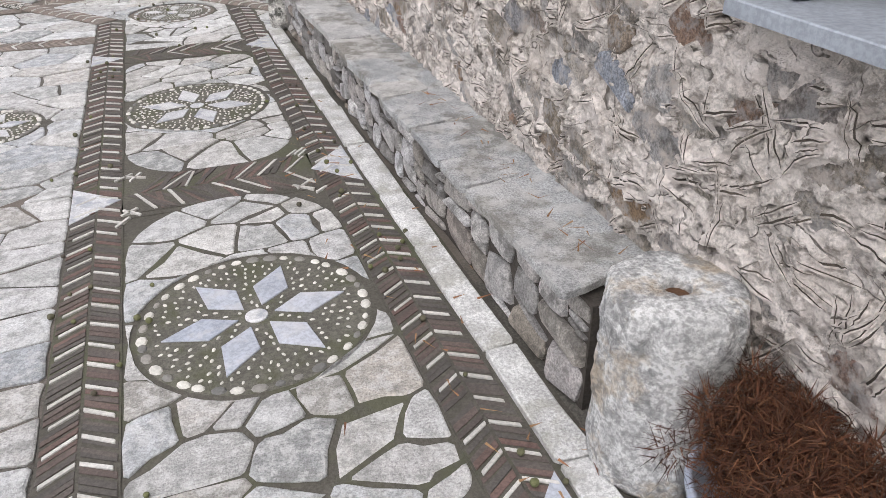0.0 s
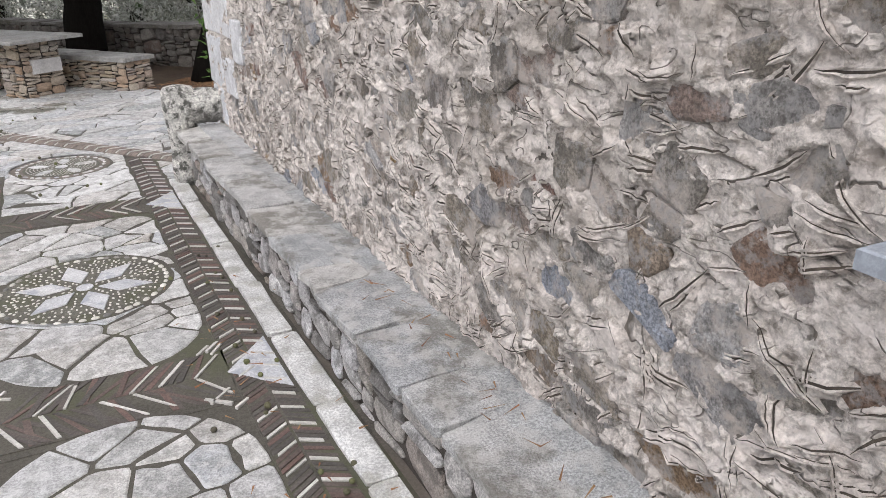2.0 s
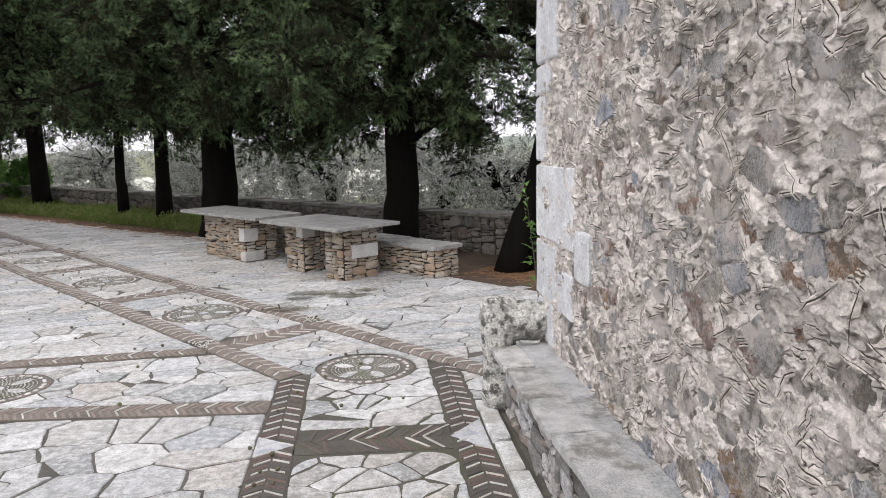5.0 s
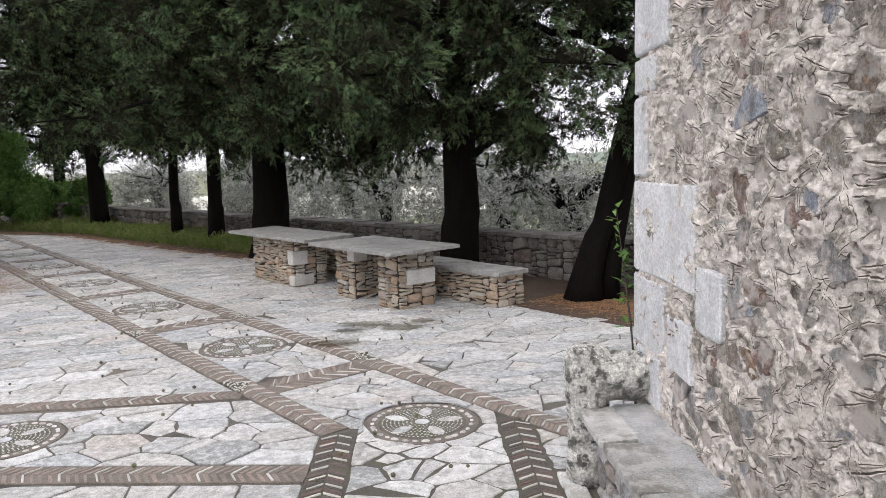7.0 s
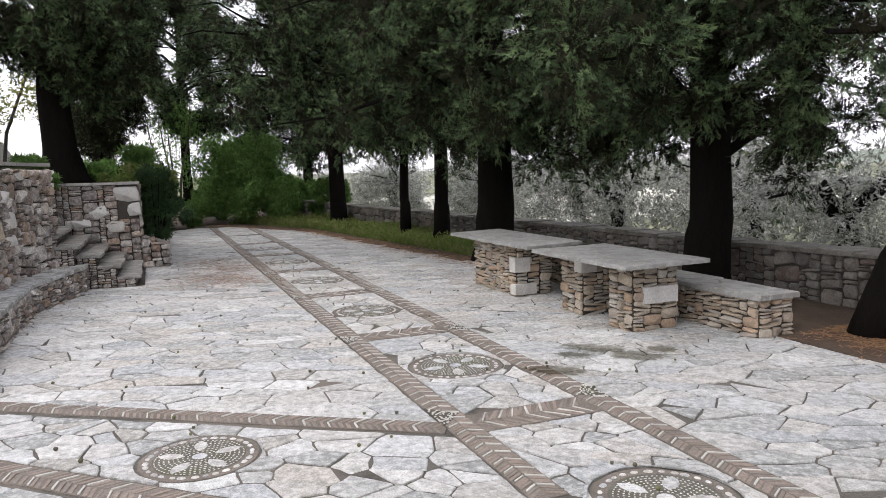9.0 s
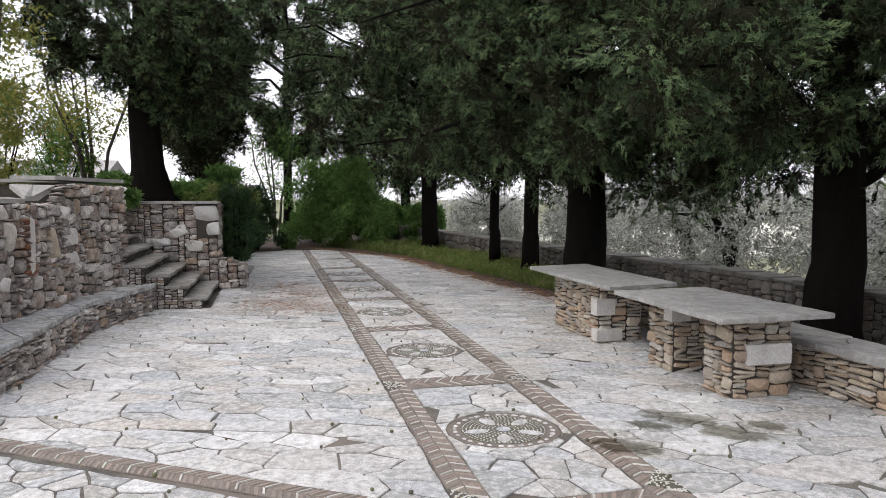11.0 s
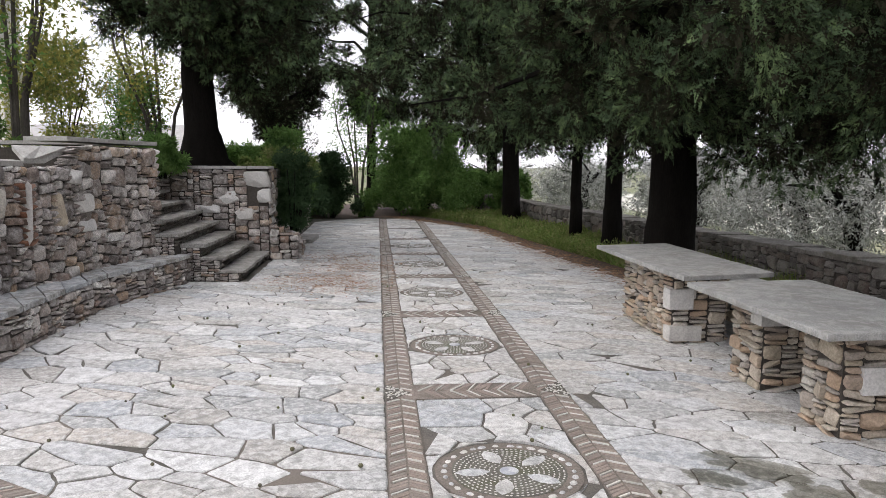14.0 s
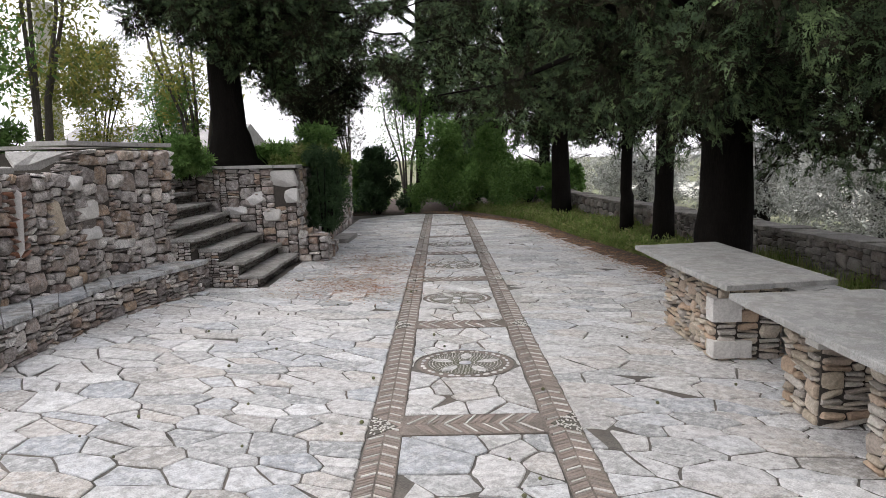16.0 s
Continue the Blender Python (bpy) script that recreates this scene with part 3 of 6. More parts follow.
def tube(pts, radii, seg=8, wob=0.0, rng=None):
    """verts and faces of a tapered limb through the points."""
    V, F = [], []
    n = len(pts)
    for i, p in enumerate(pts):
        d = (Vector(pts[min(i + 1, n - 1)]) - Vector(pts[max(i - 1, 0)])).normalized()
        s = d.cross(Vector((0.3, 0.9, 0.1))).normalized()
        t = d.cross(s)
        for k in range(seg):
            an = 2 * math.pi * k / seg
            r = radii[i] * (1 + (wob * math.sin(3 * an + i) if wob else 0) + (rng.uniform(-wob, wob) if rng and wob else 0))
            V.append(tuple(Vector(p) + s * (r * math.cos(an)) + t * (r * math.sin(an))))
    for i in range(n - 1):
        for k in range(seg):
            F.append((i * seg + k, i * seg + (k + 1) % seg, (i + 1) * seg + (k + 1) % seg, (i + 1) * seg + k))
    F.append(tuple(range(seg - 1, -1, -1)))
    F.append(tuple((n - 1) * seg + k for k in range(seg)))
    return V, F


def leaves(centres, radii, count, length, width, g, droop=0.0, flat=0.0):
    """loose leaf triangles in clumps: centres (n,3), radii (n,3)."""
    c = np.repeat(np.asarray(centres, float), count, axis=0)
    r = np.repeat(np.asarray(radii, float), count, axis=0)
    n = len(c)
    d = g.normal(size=(n, 3))
    d /= np.linalg.norm(d, axis=1, keepdims=True)
    rad = g.random((n, 1)) ** 0.45
    p = c + d * rad * r
    way = d * 0.8 + g.normal(size=(n, 3)) * 0.6
    way[:, 2] -= droop
    way[:, 2] *= 1 - flat
    way /= np.linalg.norm(way, axis=1, keepdims=True)
    side = np.cross(way, g.normal(size=(n, 3)))
    side /= np.linalg.norm(side, axis=1, keepdims=True) + 1e-9
    ln = length * (0.6 + 0.8 * g.random((n, 1)))
    wd = width * (0.6 + 0.8 * g.random((n, 1)))
    return np.stack([p - side * wd / 2, p + side * wd / 2, p + way * ln], axis=1)


def tufts(centres, radii, subs, count, length, width, g, size=0.15):
    """foliage in two scales: feathery plumes gathered on the outside of each clump."""
    c = np.repeat(np.asarray(centres, float), subs, axis=0)
    r = np.repeat(np.asarray(radii, float), subs, axis=0)
    d = g.normal(size=c.shape)
    d /= np.linalg.norm(d, axis=1, keepdims=True)
    c = c + d * r * (0.35 + 0.65 * g.random((len(c), 1)) ** 0.5)
    axis = d * 0.7 + g.normal(size=c.shape) * 0.35
    axis[:, 2] -= 0.12
    axis /= np.linalg.norm(axis, axis=1, keepdims=True)
    s = size * (0.6 + 0.8 * g.random((len(c), 1)))
    c, axis, s = np.repeat(c, count, axis=0), np.repeat(axis, count, axis=0), np.repeat(s, count, axis=0)
    n = len(c)
    along = g.uniform(-1, 1, (n, 1))
    off = g.normal(size=(n, 3))
    off -= axis * np.sum(off * axis, axis=1, keepdims=True)
    off /= np.linalg.norm(off, axis=1, keepdims=True) + 1e-9
    p = c + axis * along * s * 1.7 + off * s * 0.55 * (1 - 0.55 * np.clip(along, 0, 1)) * g.random((n, 1)) ** 0.5
    way = axis + off * 0.45 + g.normal(size=(n, 3)) * 0.22
    way /= np.linalg.norm(way, axis=1, keepdims=True)
    side = np.cross(way, g.normal(size=(n, 3)))
    side /= np.linalg.norm(side, axis=1, keepdims=True) + 1e-9
    ln = length * (0.6 + 0.8 * g.random((n, 1)))
    wd = width * (0.6 + 0.8 * g.random((n, 1)))
    return np.stack([p - side * wd / 2, p + side * wd / 2, p + way * ln], axis=1)


# ---- ground and backdrop ----
def ground():
    n = 90
    r = np.concatenate([np.linspace(0, 60, 60), np.geomspace(66, 2500, 30)])
    an = np.linspace(0, 2 * math.pi, 73)
    pts = np.zeros((n, 73, 3))
    for i in range(n):
        pts[i, :, 0] = r[i] * np.cos(an)
        pts[i, :, 1] = r[i] * np.sin(an) + 10
    s, p = -0.635 * pts[..., 0] + 0.7727 * pts[..., 1], 0.7727 * pts[..., 0] + 0.635 * pts[..., 1]
    z = np.full(s.shape, -0.05)
    z -= np.clip((p - 11.5) / 10, 0, 1) * 1.2
    pts[..., 2] = z
    ob = link("ground", grid_mesh("ground", pts), M_GROUND)
    tagged(ob, "dry green grassland reaching to the horizon", "ground", kind="structure")
    # hills far off
    for k, (dist, hgt, a0, a1) in enumerate(((1200, 34, 5, 105), (500, 9, 5, 110))):
        m = 60
        hp = np.zeros((6, m, 3))
        for j in range(m):
            a = radians(a0 + (a1 - a0) * j / (m - 1))
            top = hgt * (0.45 + 0.55 * noise.noise((j * 0.13, k * 7.0, 0)) + 0.25 * noise.noise((j * 0.5, k * 3.0, 5)))
            for i in range(6):
                q = i / 5
                hp[i, j] = (math.cos(a) * (dist + q * 150), math.sin(a) * (dist + q * 150), -3 + max(top, 3) * math.sin(q * math.pi / 2))
        tagged(smooth(link("backdrop", grid_mesh("backdrop", hp), M_HILL)), "hazy green wooded hills in the distance", "hills", kind="structure")


ground()

# earth under the trees and beside the path
def sheet(name, poly, z0, z1, material, label, category):
    v, f = prism(poly, z0, z1)
    return tagged(link(name, mesh_of(name, v, f), material), label, category, kind="structure")


sheet("earth", [PW(-8, 8.55), PW(-8, 11.7), PW(25, 9.15), PW(36, 8.8), PW(36, 1.5), PW(27.2, 1.5), PW(27.2, 5.4), PW(23.7, 7.2), PW(20, 7.62), PW(12.6, 8.6)][::-1], -0.3, 0.012, M_EARTH, "bare brown earth with fallen needles under the trees", "earth")
PAVE = sheet("pavement", [(-12, -4), (2.6, -4), (2.6, 6.8), PW(3.4, 8.75), PW(12.6, 8.75), PW(20, 7.75), PW(23.7, 7.32), PW(27.3, 5.5), PW(27.3, 2.4), PW(14, 0.5), (-9, 9)], -0.25, 0.0, M_JOINT, "grey crazy paving of irregular flagstones in dark mortar", "pavement")

sheet("pavement_strip", [CW(0.43, -4), CW(1.95, -4), CW(1.95, 6.7), CW(1.8, 7.5), CW(0.55, 7.3)], -0.2, 0.004, M_MORTAR, "dark damp mortar bed of the strip along the church", "pavement")

# ---- paving ----
BAND = ((0.435, 0.665), (1.585, 1.80))
MAIN = ((4.79, 5.0), (5.895, 6.11))
STAR, MED2, MED3 = (1.062, 2.335), (0.968, 4.745), (0.877, 7.46)
MEDS = [(*STAR, 0.43), (*MED2, 0.44), (*MED3, 0.385), (-0.25, 4.80, 0.32), (-1.825, 7.36, 0.36)]
MEDS += [(*PW(7.995 + 2.785 * k, 5.44), 0.41) for k in range(5)]
pieces = []


def hp_clip(poly, *planes):
    for a, b, c in planes:
        poly = clip(poly, a, b, c)
    return poly


def u_le(c):
    return (1, 0.028, c)


def u_ge(c):
    return (-1, -0.028, -c)


def p_le(c):
    return (0.7727, 0.635, c)


def p_ge(c):
    return (-0.7727, -0.635, -c)


def s_le(c):
    return (-0.635, 0.7727, c)


def s_ge(c):
    return (0.635, -0.7727, -c)


BIG = [(-14, -4), (4, -4), (4, 30), (-14, 30)]
PA = math.atan2(0.7727, -0.635)
regions = [
    ([u_ge(0.665), u_le(1.585), (0, -1, 1.8), (0, 1, 0.85)], 0.24, 1.25, 0.4),
    ([u_ge(0.665), u_le(1.585), (0, -1, -6.25), p_le(5.895), (0, 1, 8.0)], 0.23, 1.3, 0.2),
    ([(0, -1, -8.0), p_ge(5.0), p_le(5.895), s_le(6.45)], 0.2, 1.3, 0.2),
    ([u_le(0.435), (0, -1, 2.5), (0.06, 1, 6.58), (-1, 0, 4.5)], 0.28, 1.35, 0.1),
    ([u_le(0.435), (-0.06, -1, -6.84), (-0.1, 1, 8.07), p_le(4.79), (-1, 0, 6.0)], 0.24, 1.4, 0.05),
    ([(0.1, -1, -8.31), p_le(4.79), s_le(14.6), (-1, 0, 8.2)], 0.29, 1.8, 0.25),
    ([s_ge(14.6), p_le(4.79), p_ge(2.9), s_le(27.2)], 0.28, 1.6, 0.5),
    ([p_ge(6.11), (0, -1, -6.72), p_le(8.72), s_le(12.6), (1, 0, 3.3)], 0.28, 1.7, 0.25),
    ([p_ge(6.11), s_ge(12.6), s_le(26.0), (0.7727 + 0.125 * -0.635, 0.635 + 0.125 * 0.7727, 8.72 + 0.125 * 12.6), (0.7727 - 0.3175, 0.635 + 0.3864, 19.08)], 0.28, 1.6, 0.5),
    ([u_le(0.70), p_ge(5.0), p_le(5.895), (0, 1, 8.0), (0, -1, -7.38)], 0.2, 1.2, 0.2),
    ([u_ge(1.80), (0, -1, -6.66), p_le(5.9), (1, 0, 2.6)], 0.2, 1.2, 0.2),
]
for k in range(7):
    regions.append(([p_ge(5.0), p_le(5.895), s_ge(6.80 + 2.785 * k), s_le(9.22 + 2.785 * k if k < 6 else 26.9)], 0.25, 1.25, PA + 0.3))
for planes, size, asp, an in regions:
    poly = hp_clip(BIG, *planes)
    if len(poly) > 2:
        pieces += cells(poly, size, R, asp, an, 0.0065, 0.012, MEDS)


def rounded_panel(v0, v1, far, near):
    """a panel of the strip along the church with its corners rounded off."""
    pts = []
    for cu, cv, r, a0 in ((1.585, v0, near, -90), (1.585, v1, far, 0), (0.665, v1, far, 90), (0.665, v0, near, 180)):
        mu, mv = (cu - r if cu > 1 else cu + r), (cv + r if cv == v0 else cv - r)
        for k in range(7):
            a = radians(a0 + 15 * k)
            pts.append(CW(mu + r * math.cos(a), mv + r * math.sin(a)))
    return pts


PANELS = ((1.30, 3.36, 0.44, 0.10), (3.72, 5.86, 0.16, 0.40))
for v0, v1, far, near in PANELS:
    pieces += cells(rounded_panel(v0, v1, far, near), 0.20, R, 1.3, 0.3, 0.0065, 0.015, MEDS)
NEAR, FAR = [], []
for poly in pieces:
    cx, cy = sum(q[0] for q in poly) / len(poly), sum(q[1] for q in poly) / len(poly)
    v = plate(poly, -0.03, R.uniform(0.004, 0.014), 0.008, (R.uniform(-0.008, 0.008), R.uniform(-0.008, 0.008)))
    key = math.hypot(cx - 0.6, (cy - 6.2) * 0.62)
    NEAR.append((key, v))
NEAR.sort(key=lambda q: q[0])
FAR = [q[1] for q in NEAR[300:]]
NEAR = [q[1] for q in NEAR[:300]]
joined("flagstones", FAR, M_FLAGI, PAVE)


# ---- herringbone bands ----
def arm_poly(along, across, q, half, side, thick, lean):
    """one leg of a chevron: from the middle line of a band out to one side and back."""
    pts = []
    for t, w in ((0.006, 0), (half - 0.006, 0), (half - 0.006, thick), (0.006, thick)):
        pts.append((q - t * lean + w, side * t))
    return pts


def band(name, a, b, width, rng, pitch=0.118, near=lambda x, y: False, label="", loose=0.0, damp=True):
    """a band of chevrons from a to b (world), pointing from a to b."""
    ln = math.hypot(b[0] - a[0], b[1] - a[1])
    d = ((b[0] - a[0]) / ln, (b[1] - a[1]) / ln)
    nrm = (-d[1], d[0])
    v, f = prism([(a[0] + nrm[0] * width / 2, a[1] + nrm[1] * width / 2), (a[0] - nrm[0] * width / 2, a[1] - nrm[1] * width / 2), (b[0] - nrm[0] * width / 2, b[1] - nrm[1] * width / 2), (b[0] + nrm[0] * width / 2, b[1] + nrm[1] * width / 2)], -0.1, 0.008)
    base = tagged(link(name, mesh_of(name, v, f), M_MORTAR if damp else M_BANDP), label or "band of dark herringbone bricks with white marble strips", "brick band", kind="structure")
    dark, white, singles = [], [], []
    half = width / 2
    q = 0.03
    while q < ln - 0.02:
        for j in range(4):
            isw = j == 0
            for side in (-1, 1):
                th = 0.014 if isw else 0.024
                off = q + j * pitch / 4 + (rng.uniform(-0.006, 0.006)) + (rng.uniform(-0.03, 0.03) * loose)
                lean = 0.62 + rng.uniform(-0.06, 0.06) + rng.uniform(-0.5, 0.5) * loose
                hw = half * rng.uniform(0.82, 0.98) if isw else half * 0.99
                if isw and rng.random() < 0.06 + 0.3 * loose:
                    continue
                poly = arm_poly(d, nrm, off, hw, side, th * rng.uniform(0.8, 1.2), lean)
                if any(t < 0 or t > ln for t, _ in poly):
                    continue
                w = [(a[0] + d[0] * t + nrm[0] * c, a[1] + d[1] * t + nrm[1] * c) for t, c in poly]
                if area(w) < 0:
                    w.reverse()
                pl = plate(w, -0.02, (0.015 if isw else rng.uniform(0.009, 0.013)), 0.002)
                cx, cy = w[0]
                if isw and near(cx, cy) and len(singles) < 150:
                    singles.append(pl)
                elif isw:
                    white.append(pl)
                else:
                    dark.append(pl)
        q += pitch * rng.uniform(0.93, 1.07)
    if dark:
        joined("bricks", dark, M_BRICK if damp else M_BRICKL, base)
    if white:
        joined("marble_strips", white, M_STRIPI, base)
    for pl in singles:
        LATE.append(("marble_strip", pl, M_STRIP, base))
    return base


LATE = []
close = lambda x, y: math.hypot(x - 1.0, (y - 4) * 0.7) < 2.6
for u0, u1 in BAND:
    um = (u0 + u1) / 2
    band("brick_band", CW(um, -2.5), CW(um, 7.27 if u0 < 1 else 7.5), u1 - u0, R, near=close)
for p0, p1 in MAIN:
    pm = (p0 + p1) / 2
    band("brick_band", PW(5.46 if p0 < 5 else 3.95, pm), PW(26.3 if p0 > 5 else 26.9, pm), p1 - p0, R, pitch=0.13, near=lambda x, y: y < 10.5, damp=False)
for vc, hh in ((1.07, 0.40), (3.53, 0.40), (6.055, 0.36)):
    band("brick_band", CW(1.585, vc), CW(0.665, vc + 0.02), hh, R, near=close, loose=0.9, label="worn cross band of dark bricks and scattered white strips")
for k in range(6):
    sc = 6.62 + 2.785 * k
    band("brick_band", PW(sc, 5.895), PW(sc, 5.0), 0.34, R, near=lambda x, y: False, loose=0.5, damp=False)
band("brick_band", (0.25, 6.70), (-5.5, 7.05), 0.22, R, pitch=0.2, damp=False)
band("brick_band", (-0.5, 8.16), (-6.2, 7.62), 0.20, R, pitch=0.2, damp=False)


# marble strips scattered in the mortar of the rounded corners
corner_bed = tagged(link("strip_bed", mesh_of("strip_bed", *prism([CW(0.67, 3.30), CW(1.58, 3.30), CW(1.58, 3.335), CW(0.67, 3.335)], -0.1, 0.007)), M_MORTAR), "dark mortar bed with scattered marble strips", "mortar bed", kind="structure")
for cu, cv, su, sv in ((1.585, 3.36, -1, -1), (0.665, 3.36, 1, -1), (1.585, 3.72, -1, 1), (0.665, 3.72, 1, 1)):
    for k in range(3):
        u, v_ = cu + su * 0.115 * R.random() ** 1.3, cv + sv * 0.115 * R.random() ** 1.3
        a, hl, hw = R.choice((0.6, -0.6, 0.9)) + R.uniform(-0.25, 0.25), R.uniform(0.035, 0.06), R.uniform(0.005, 0.008)
        ca, sa = math.cos(a), math.sin(a)
        w = [CW(u + ca * i * hl - sa * j * hw, v_ + sa * i * hl + ca * j * hw) for i, j in ((-1, -1), (1, -1), (1, 1), (-1, 1))]
        LATE.append(("marble_strip", plate(w, -0.02, 0.017, 0.002), M_STRIP, corner_bed))


# ---- inlaid medallions ----
def pebble(x, y, z, a, b, h, ang, n=7):
    V = [(x, y, z + h)]
    for ring, (k, zz) in enumerate(((0.7, 0.75), (1.0, 0.0))):
        for i in range(n):
            t = 2 * math.pi * i / n
            px, py = a * k * math.cos(t), b * k * math.sin(t)
            V.append((x + px * math.cos(ang) - py * math.sin(ang), y + px * math.sin(ang) + py * math.cos(ang), z + h * zz))
    F = [(0, 1 + i, 1 + (i + 1) % n) for i in range(n)]
    F += [(1 + i, 1 + n + i, 1 + n + (i + 1) % n, 1 + (i + 1) % n) for i in range(n)]
    return V, F


def disc(x, y, r, n=40):
    return [(x + r * math.cos(2 * math.pi * i / n), y + r * math.sin(2 * math.pi * i / n)) for i in range(n)]


def medallion(x, y, r, kind, rng, rot=0.0):
    base = link("medallion", mesh_of("medallion", *prism(disc(x, y, r), -0.1, 0.005)), M_BANDP if kind == "wheel" else M_SETM)
    if kind == "wheel":
        link("mortar_bed", mesh_of("mortar_bed", *prism(disc(x, y, r * 0.78), -0.05, 0.008)), M_SETM, base)
    labels = {"star": "round inlay with a six-pointed blue-grey marble star and white pebbles", "petal": "round pebble inlay with pale marble petals in dark mortar", "wheel": "round black and white pebble mosaic set in the paving"}
    tagged(base, labels[kind], "medallion", group="inlaid medallions")
    whites, darks, greys = [], [], []
    if kind in ("star", "petal"):
        for k in range(6):
            a = rot + k * math.pi / 3
            L, W, i0 = r * 0.80, r * 0.165, r * 0.16
            pts = [(i0, 0), (r * 0.44, -W), (L, 0), (r * 0.44, W)]
            w = [(x + px * math.cos(a) - py * math.sin(a), y + px * math.sin(a) + py * math.cos(a)) for px, py in pts]
            v, f = plate(w, -0.02, 0.011, 0.003)
            link("star_point", mesh_of("star_point", v, f), M_BLUE if kind == "star" else M_MARBLE, base, "blue-grey marble lozenge" if kind == "star" else "white marble lozenge")
        v, f = plate(disc(x, y, r * 0.10, 18), -0.02, 0.011, 0.003)
        link("centre_stone", mesh_of("centre_stone", v, f), M_MARBLE, base, "round white marble centre stone")
        n = 0
        for t in range(1500):
            rr, aa = r * math.sqrt(rng.random()) * 0.88, rng.uniform(0, 2 * math.pi)
            rel = (aa - rot + math.pi / 6) % (math.pi / 3) - math.pi / 6
            px, py = rr * math.cos(rel), rr * math.sin(rel)
            wid = r * 0.165 * (px - r * 0.16) / (r * 0.28) if px < r * 0.44 else r * 0.165 * (r * 0.80 - px) / (r * 0.36)
            if rr < r * 0.14 or (abs(py) < wid + 0.016 and px < r * 0.82):
                continue
            cx, cy = x + rr * math.cos(aa), y + rr * math.sin(aa)
            gap = 0.030 if kind == "star" else 0.024
            if any((cx - q[0]) ** 2 + (cy - q[1]) ** 2 < gap ** 2 for q in SEEN):
                continue
            SEEN.append((cx, cy))
            whites.append(pebble(cx, cy, 0.003, rng.uniform(0.007, 0.013), rng.uniform(0.005, 0.008), 0.007, aa + rng.uniform(-0.5, 0.5)))
        m_ = 38 if kind == "star" else 46
        for k in range(m_):
            a = 2 * math.pi * (k + rng.uniform(-0.2, 0.2)) / m_
            rr = r * (0.955 if kind == "petal" else 0.95)
            sz = rng.uniform(0.018, 0.034) if kind == "star" else rng.uniform(0.018, 0.026)
            (whites if rng.random() < 0.6 else darks).append(pebble(x + rr * math.cos(a), y + rr * math.sin(a), 0.002, sz, sz * 0.7, 0.012, a + 1.57, 8))
    else:
        v, f = plate(disc(x, y, r * 0.13, 16), -0.02, 0.012, 0.004)
        link("centre_stone", mesh_of("centre_stone", v, f), M_MARBLE, base, "round white centre stone")
        m_ = 5
        for k in range(m_):
            a = rot + 2 * math.pi * k / m_
            w = []
            for q, hw in ((0.26, 0.0), (0.36, 0.085), (0.5, 0.125), (0.64, 0.09), (0.74, 0.0), (0.64, -0.09), (0.5, -0.125), (0.36, -0.085)):
                w.append((x + r * (q * math.cos(a) + hw * math.sin(a)), y + r * (q * math.sin(a) - hw * math.cos(a))))
            if area(w) < 0:
                w.reverse()
            v, f = plate(w, -0.02, 0.011, 0.004)
            link("petal_stone", mesh_of("petal_stone", v, f), M_FLAG, base, "pale grey petal-shaped stone")
        rr = r * 0.2
        while rr < r * 0.76:
            n = int(2 * math.pi * rr / 0.027)
            for k in range(n):
                a = 2 * math.pi * (k + rng.uniform(-0.15, 0.15)) / n
                rel = (a - rot + math.pi / m_) % (2 * math.pi / m_) - math.pi / m_
                if abs(rr * math.sin(rel)) < r * 0.145 * max(0.15, 1 - abs(rr / r - 0.5) / 0.28) and rr > r * 0.24:
                    continue
                whites.append(pebble(x + rr * math.cos(a), y + rr * math.sin(a), 0.003, rng.uniform(0.009, 0.012), rng.uniform(0.006, 0.008), 0.008, a + 1.57 + rng.uniform(-0.3, 0.3), 6))
            rr += 0.027
        for k in range(30):
            a = 2 * math.pi * (k + rng.uniform(-0.2, 0.2)) / 30
            sz = rng.uniform(0.02, 0.034)
            (whites if rng.random() < 0.3 else greys).append(pebble(x + r * 0.88 * math.cos(a), y + r * 0.88 * math.sin(a), 0.002, sz, sz * 0.7, 0.010, a + 1.57, 8))
    if whites and kind != "wheel":
        for pl in whites:
            LATE.append(("pebble", pl, M_PEBO, base))
    elif whites:
        joined("pebblework", whites, M_PEB, base)
    if greys:
        joined("stone_rim", greys, M_FLAGI, base)
    if darks:
        joined("pebble_rim", darks, M_PEBD, base)
    return base


SEEN = []
medallion(*MEDS[0][:2], 0.42, "star", R, 0.12)
medallion(*MEDS[1][:2], 0.43, "petal", R, 0.75)
medallion(*MEDS[2][:2], 0.375, "wheel", R, 0.2)
medallion(*MEDS[3][:2], 0.31, "petal", R, 0.2)
medallion(*MEDS[4][:2], 0.35, "wheel", R, 0.9)
for m_ in MEDS[5:]:
    medallion(m_[0], m_[1], 0.40, "wheel", R, R.uniform(0, 1))


def inlay(name, poly, material, label):
    v, f = plate(poly, -0.02, 0.013, 0.003)
    return tagged(link(name, mesh_of(name, v, f), material), label, "marble inlay", group="marble triangles in the brick bands")


TRI = "blue-veined white marble triangle set in the brick band"
for vc in (1.07, 3.53, 6.05):
    big = 0.26 if vc < 6 else 0.2
    inlay("marble_triangle", [CW(0.435, vc - big * 0.8), CW(0.655, vc - 0.02), CW(0.435, vc + big * 0.65)], M_MARBLE, TRI)
    inlay("marble_triangle", [CW(1.79, vc - 0.24), CW(1.79, vc + 0.24), CW(1.575, vc)], M_BLUE if vc < 2 else M_MARBLE, TRI)
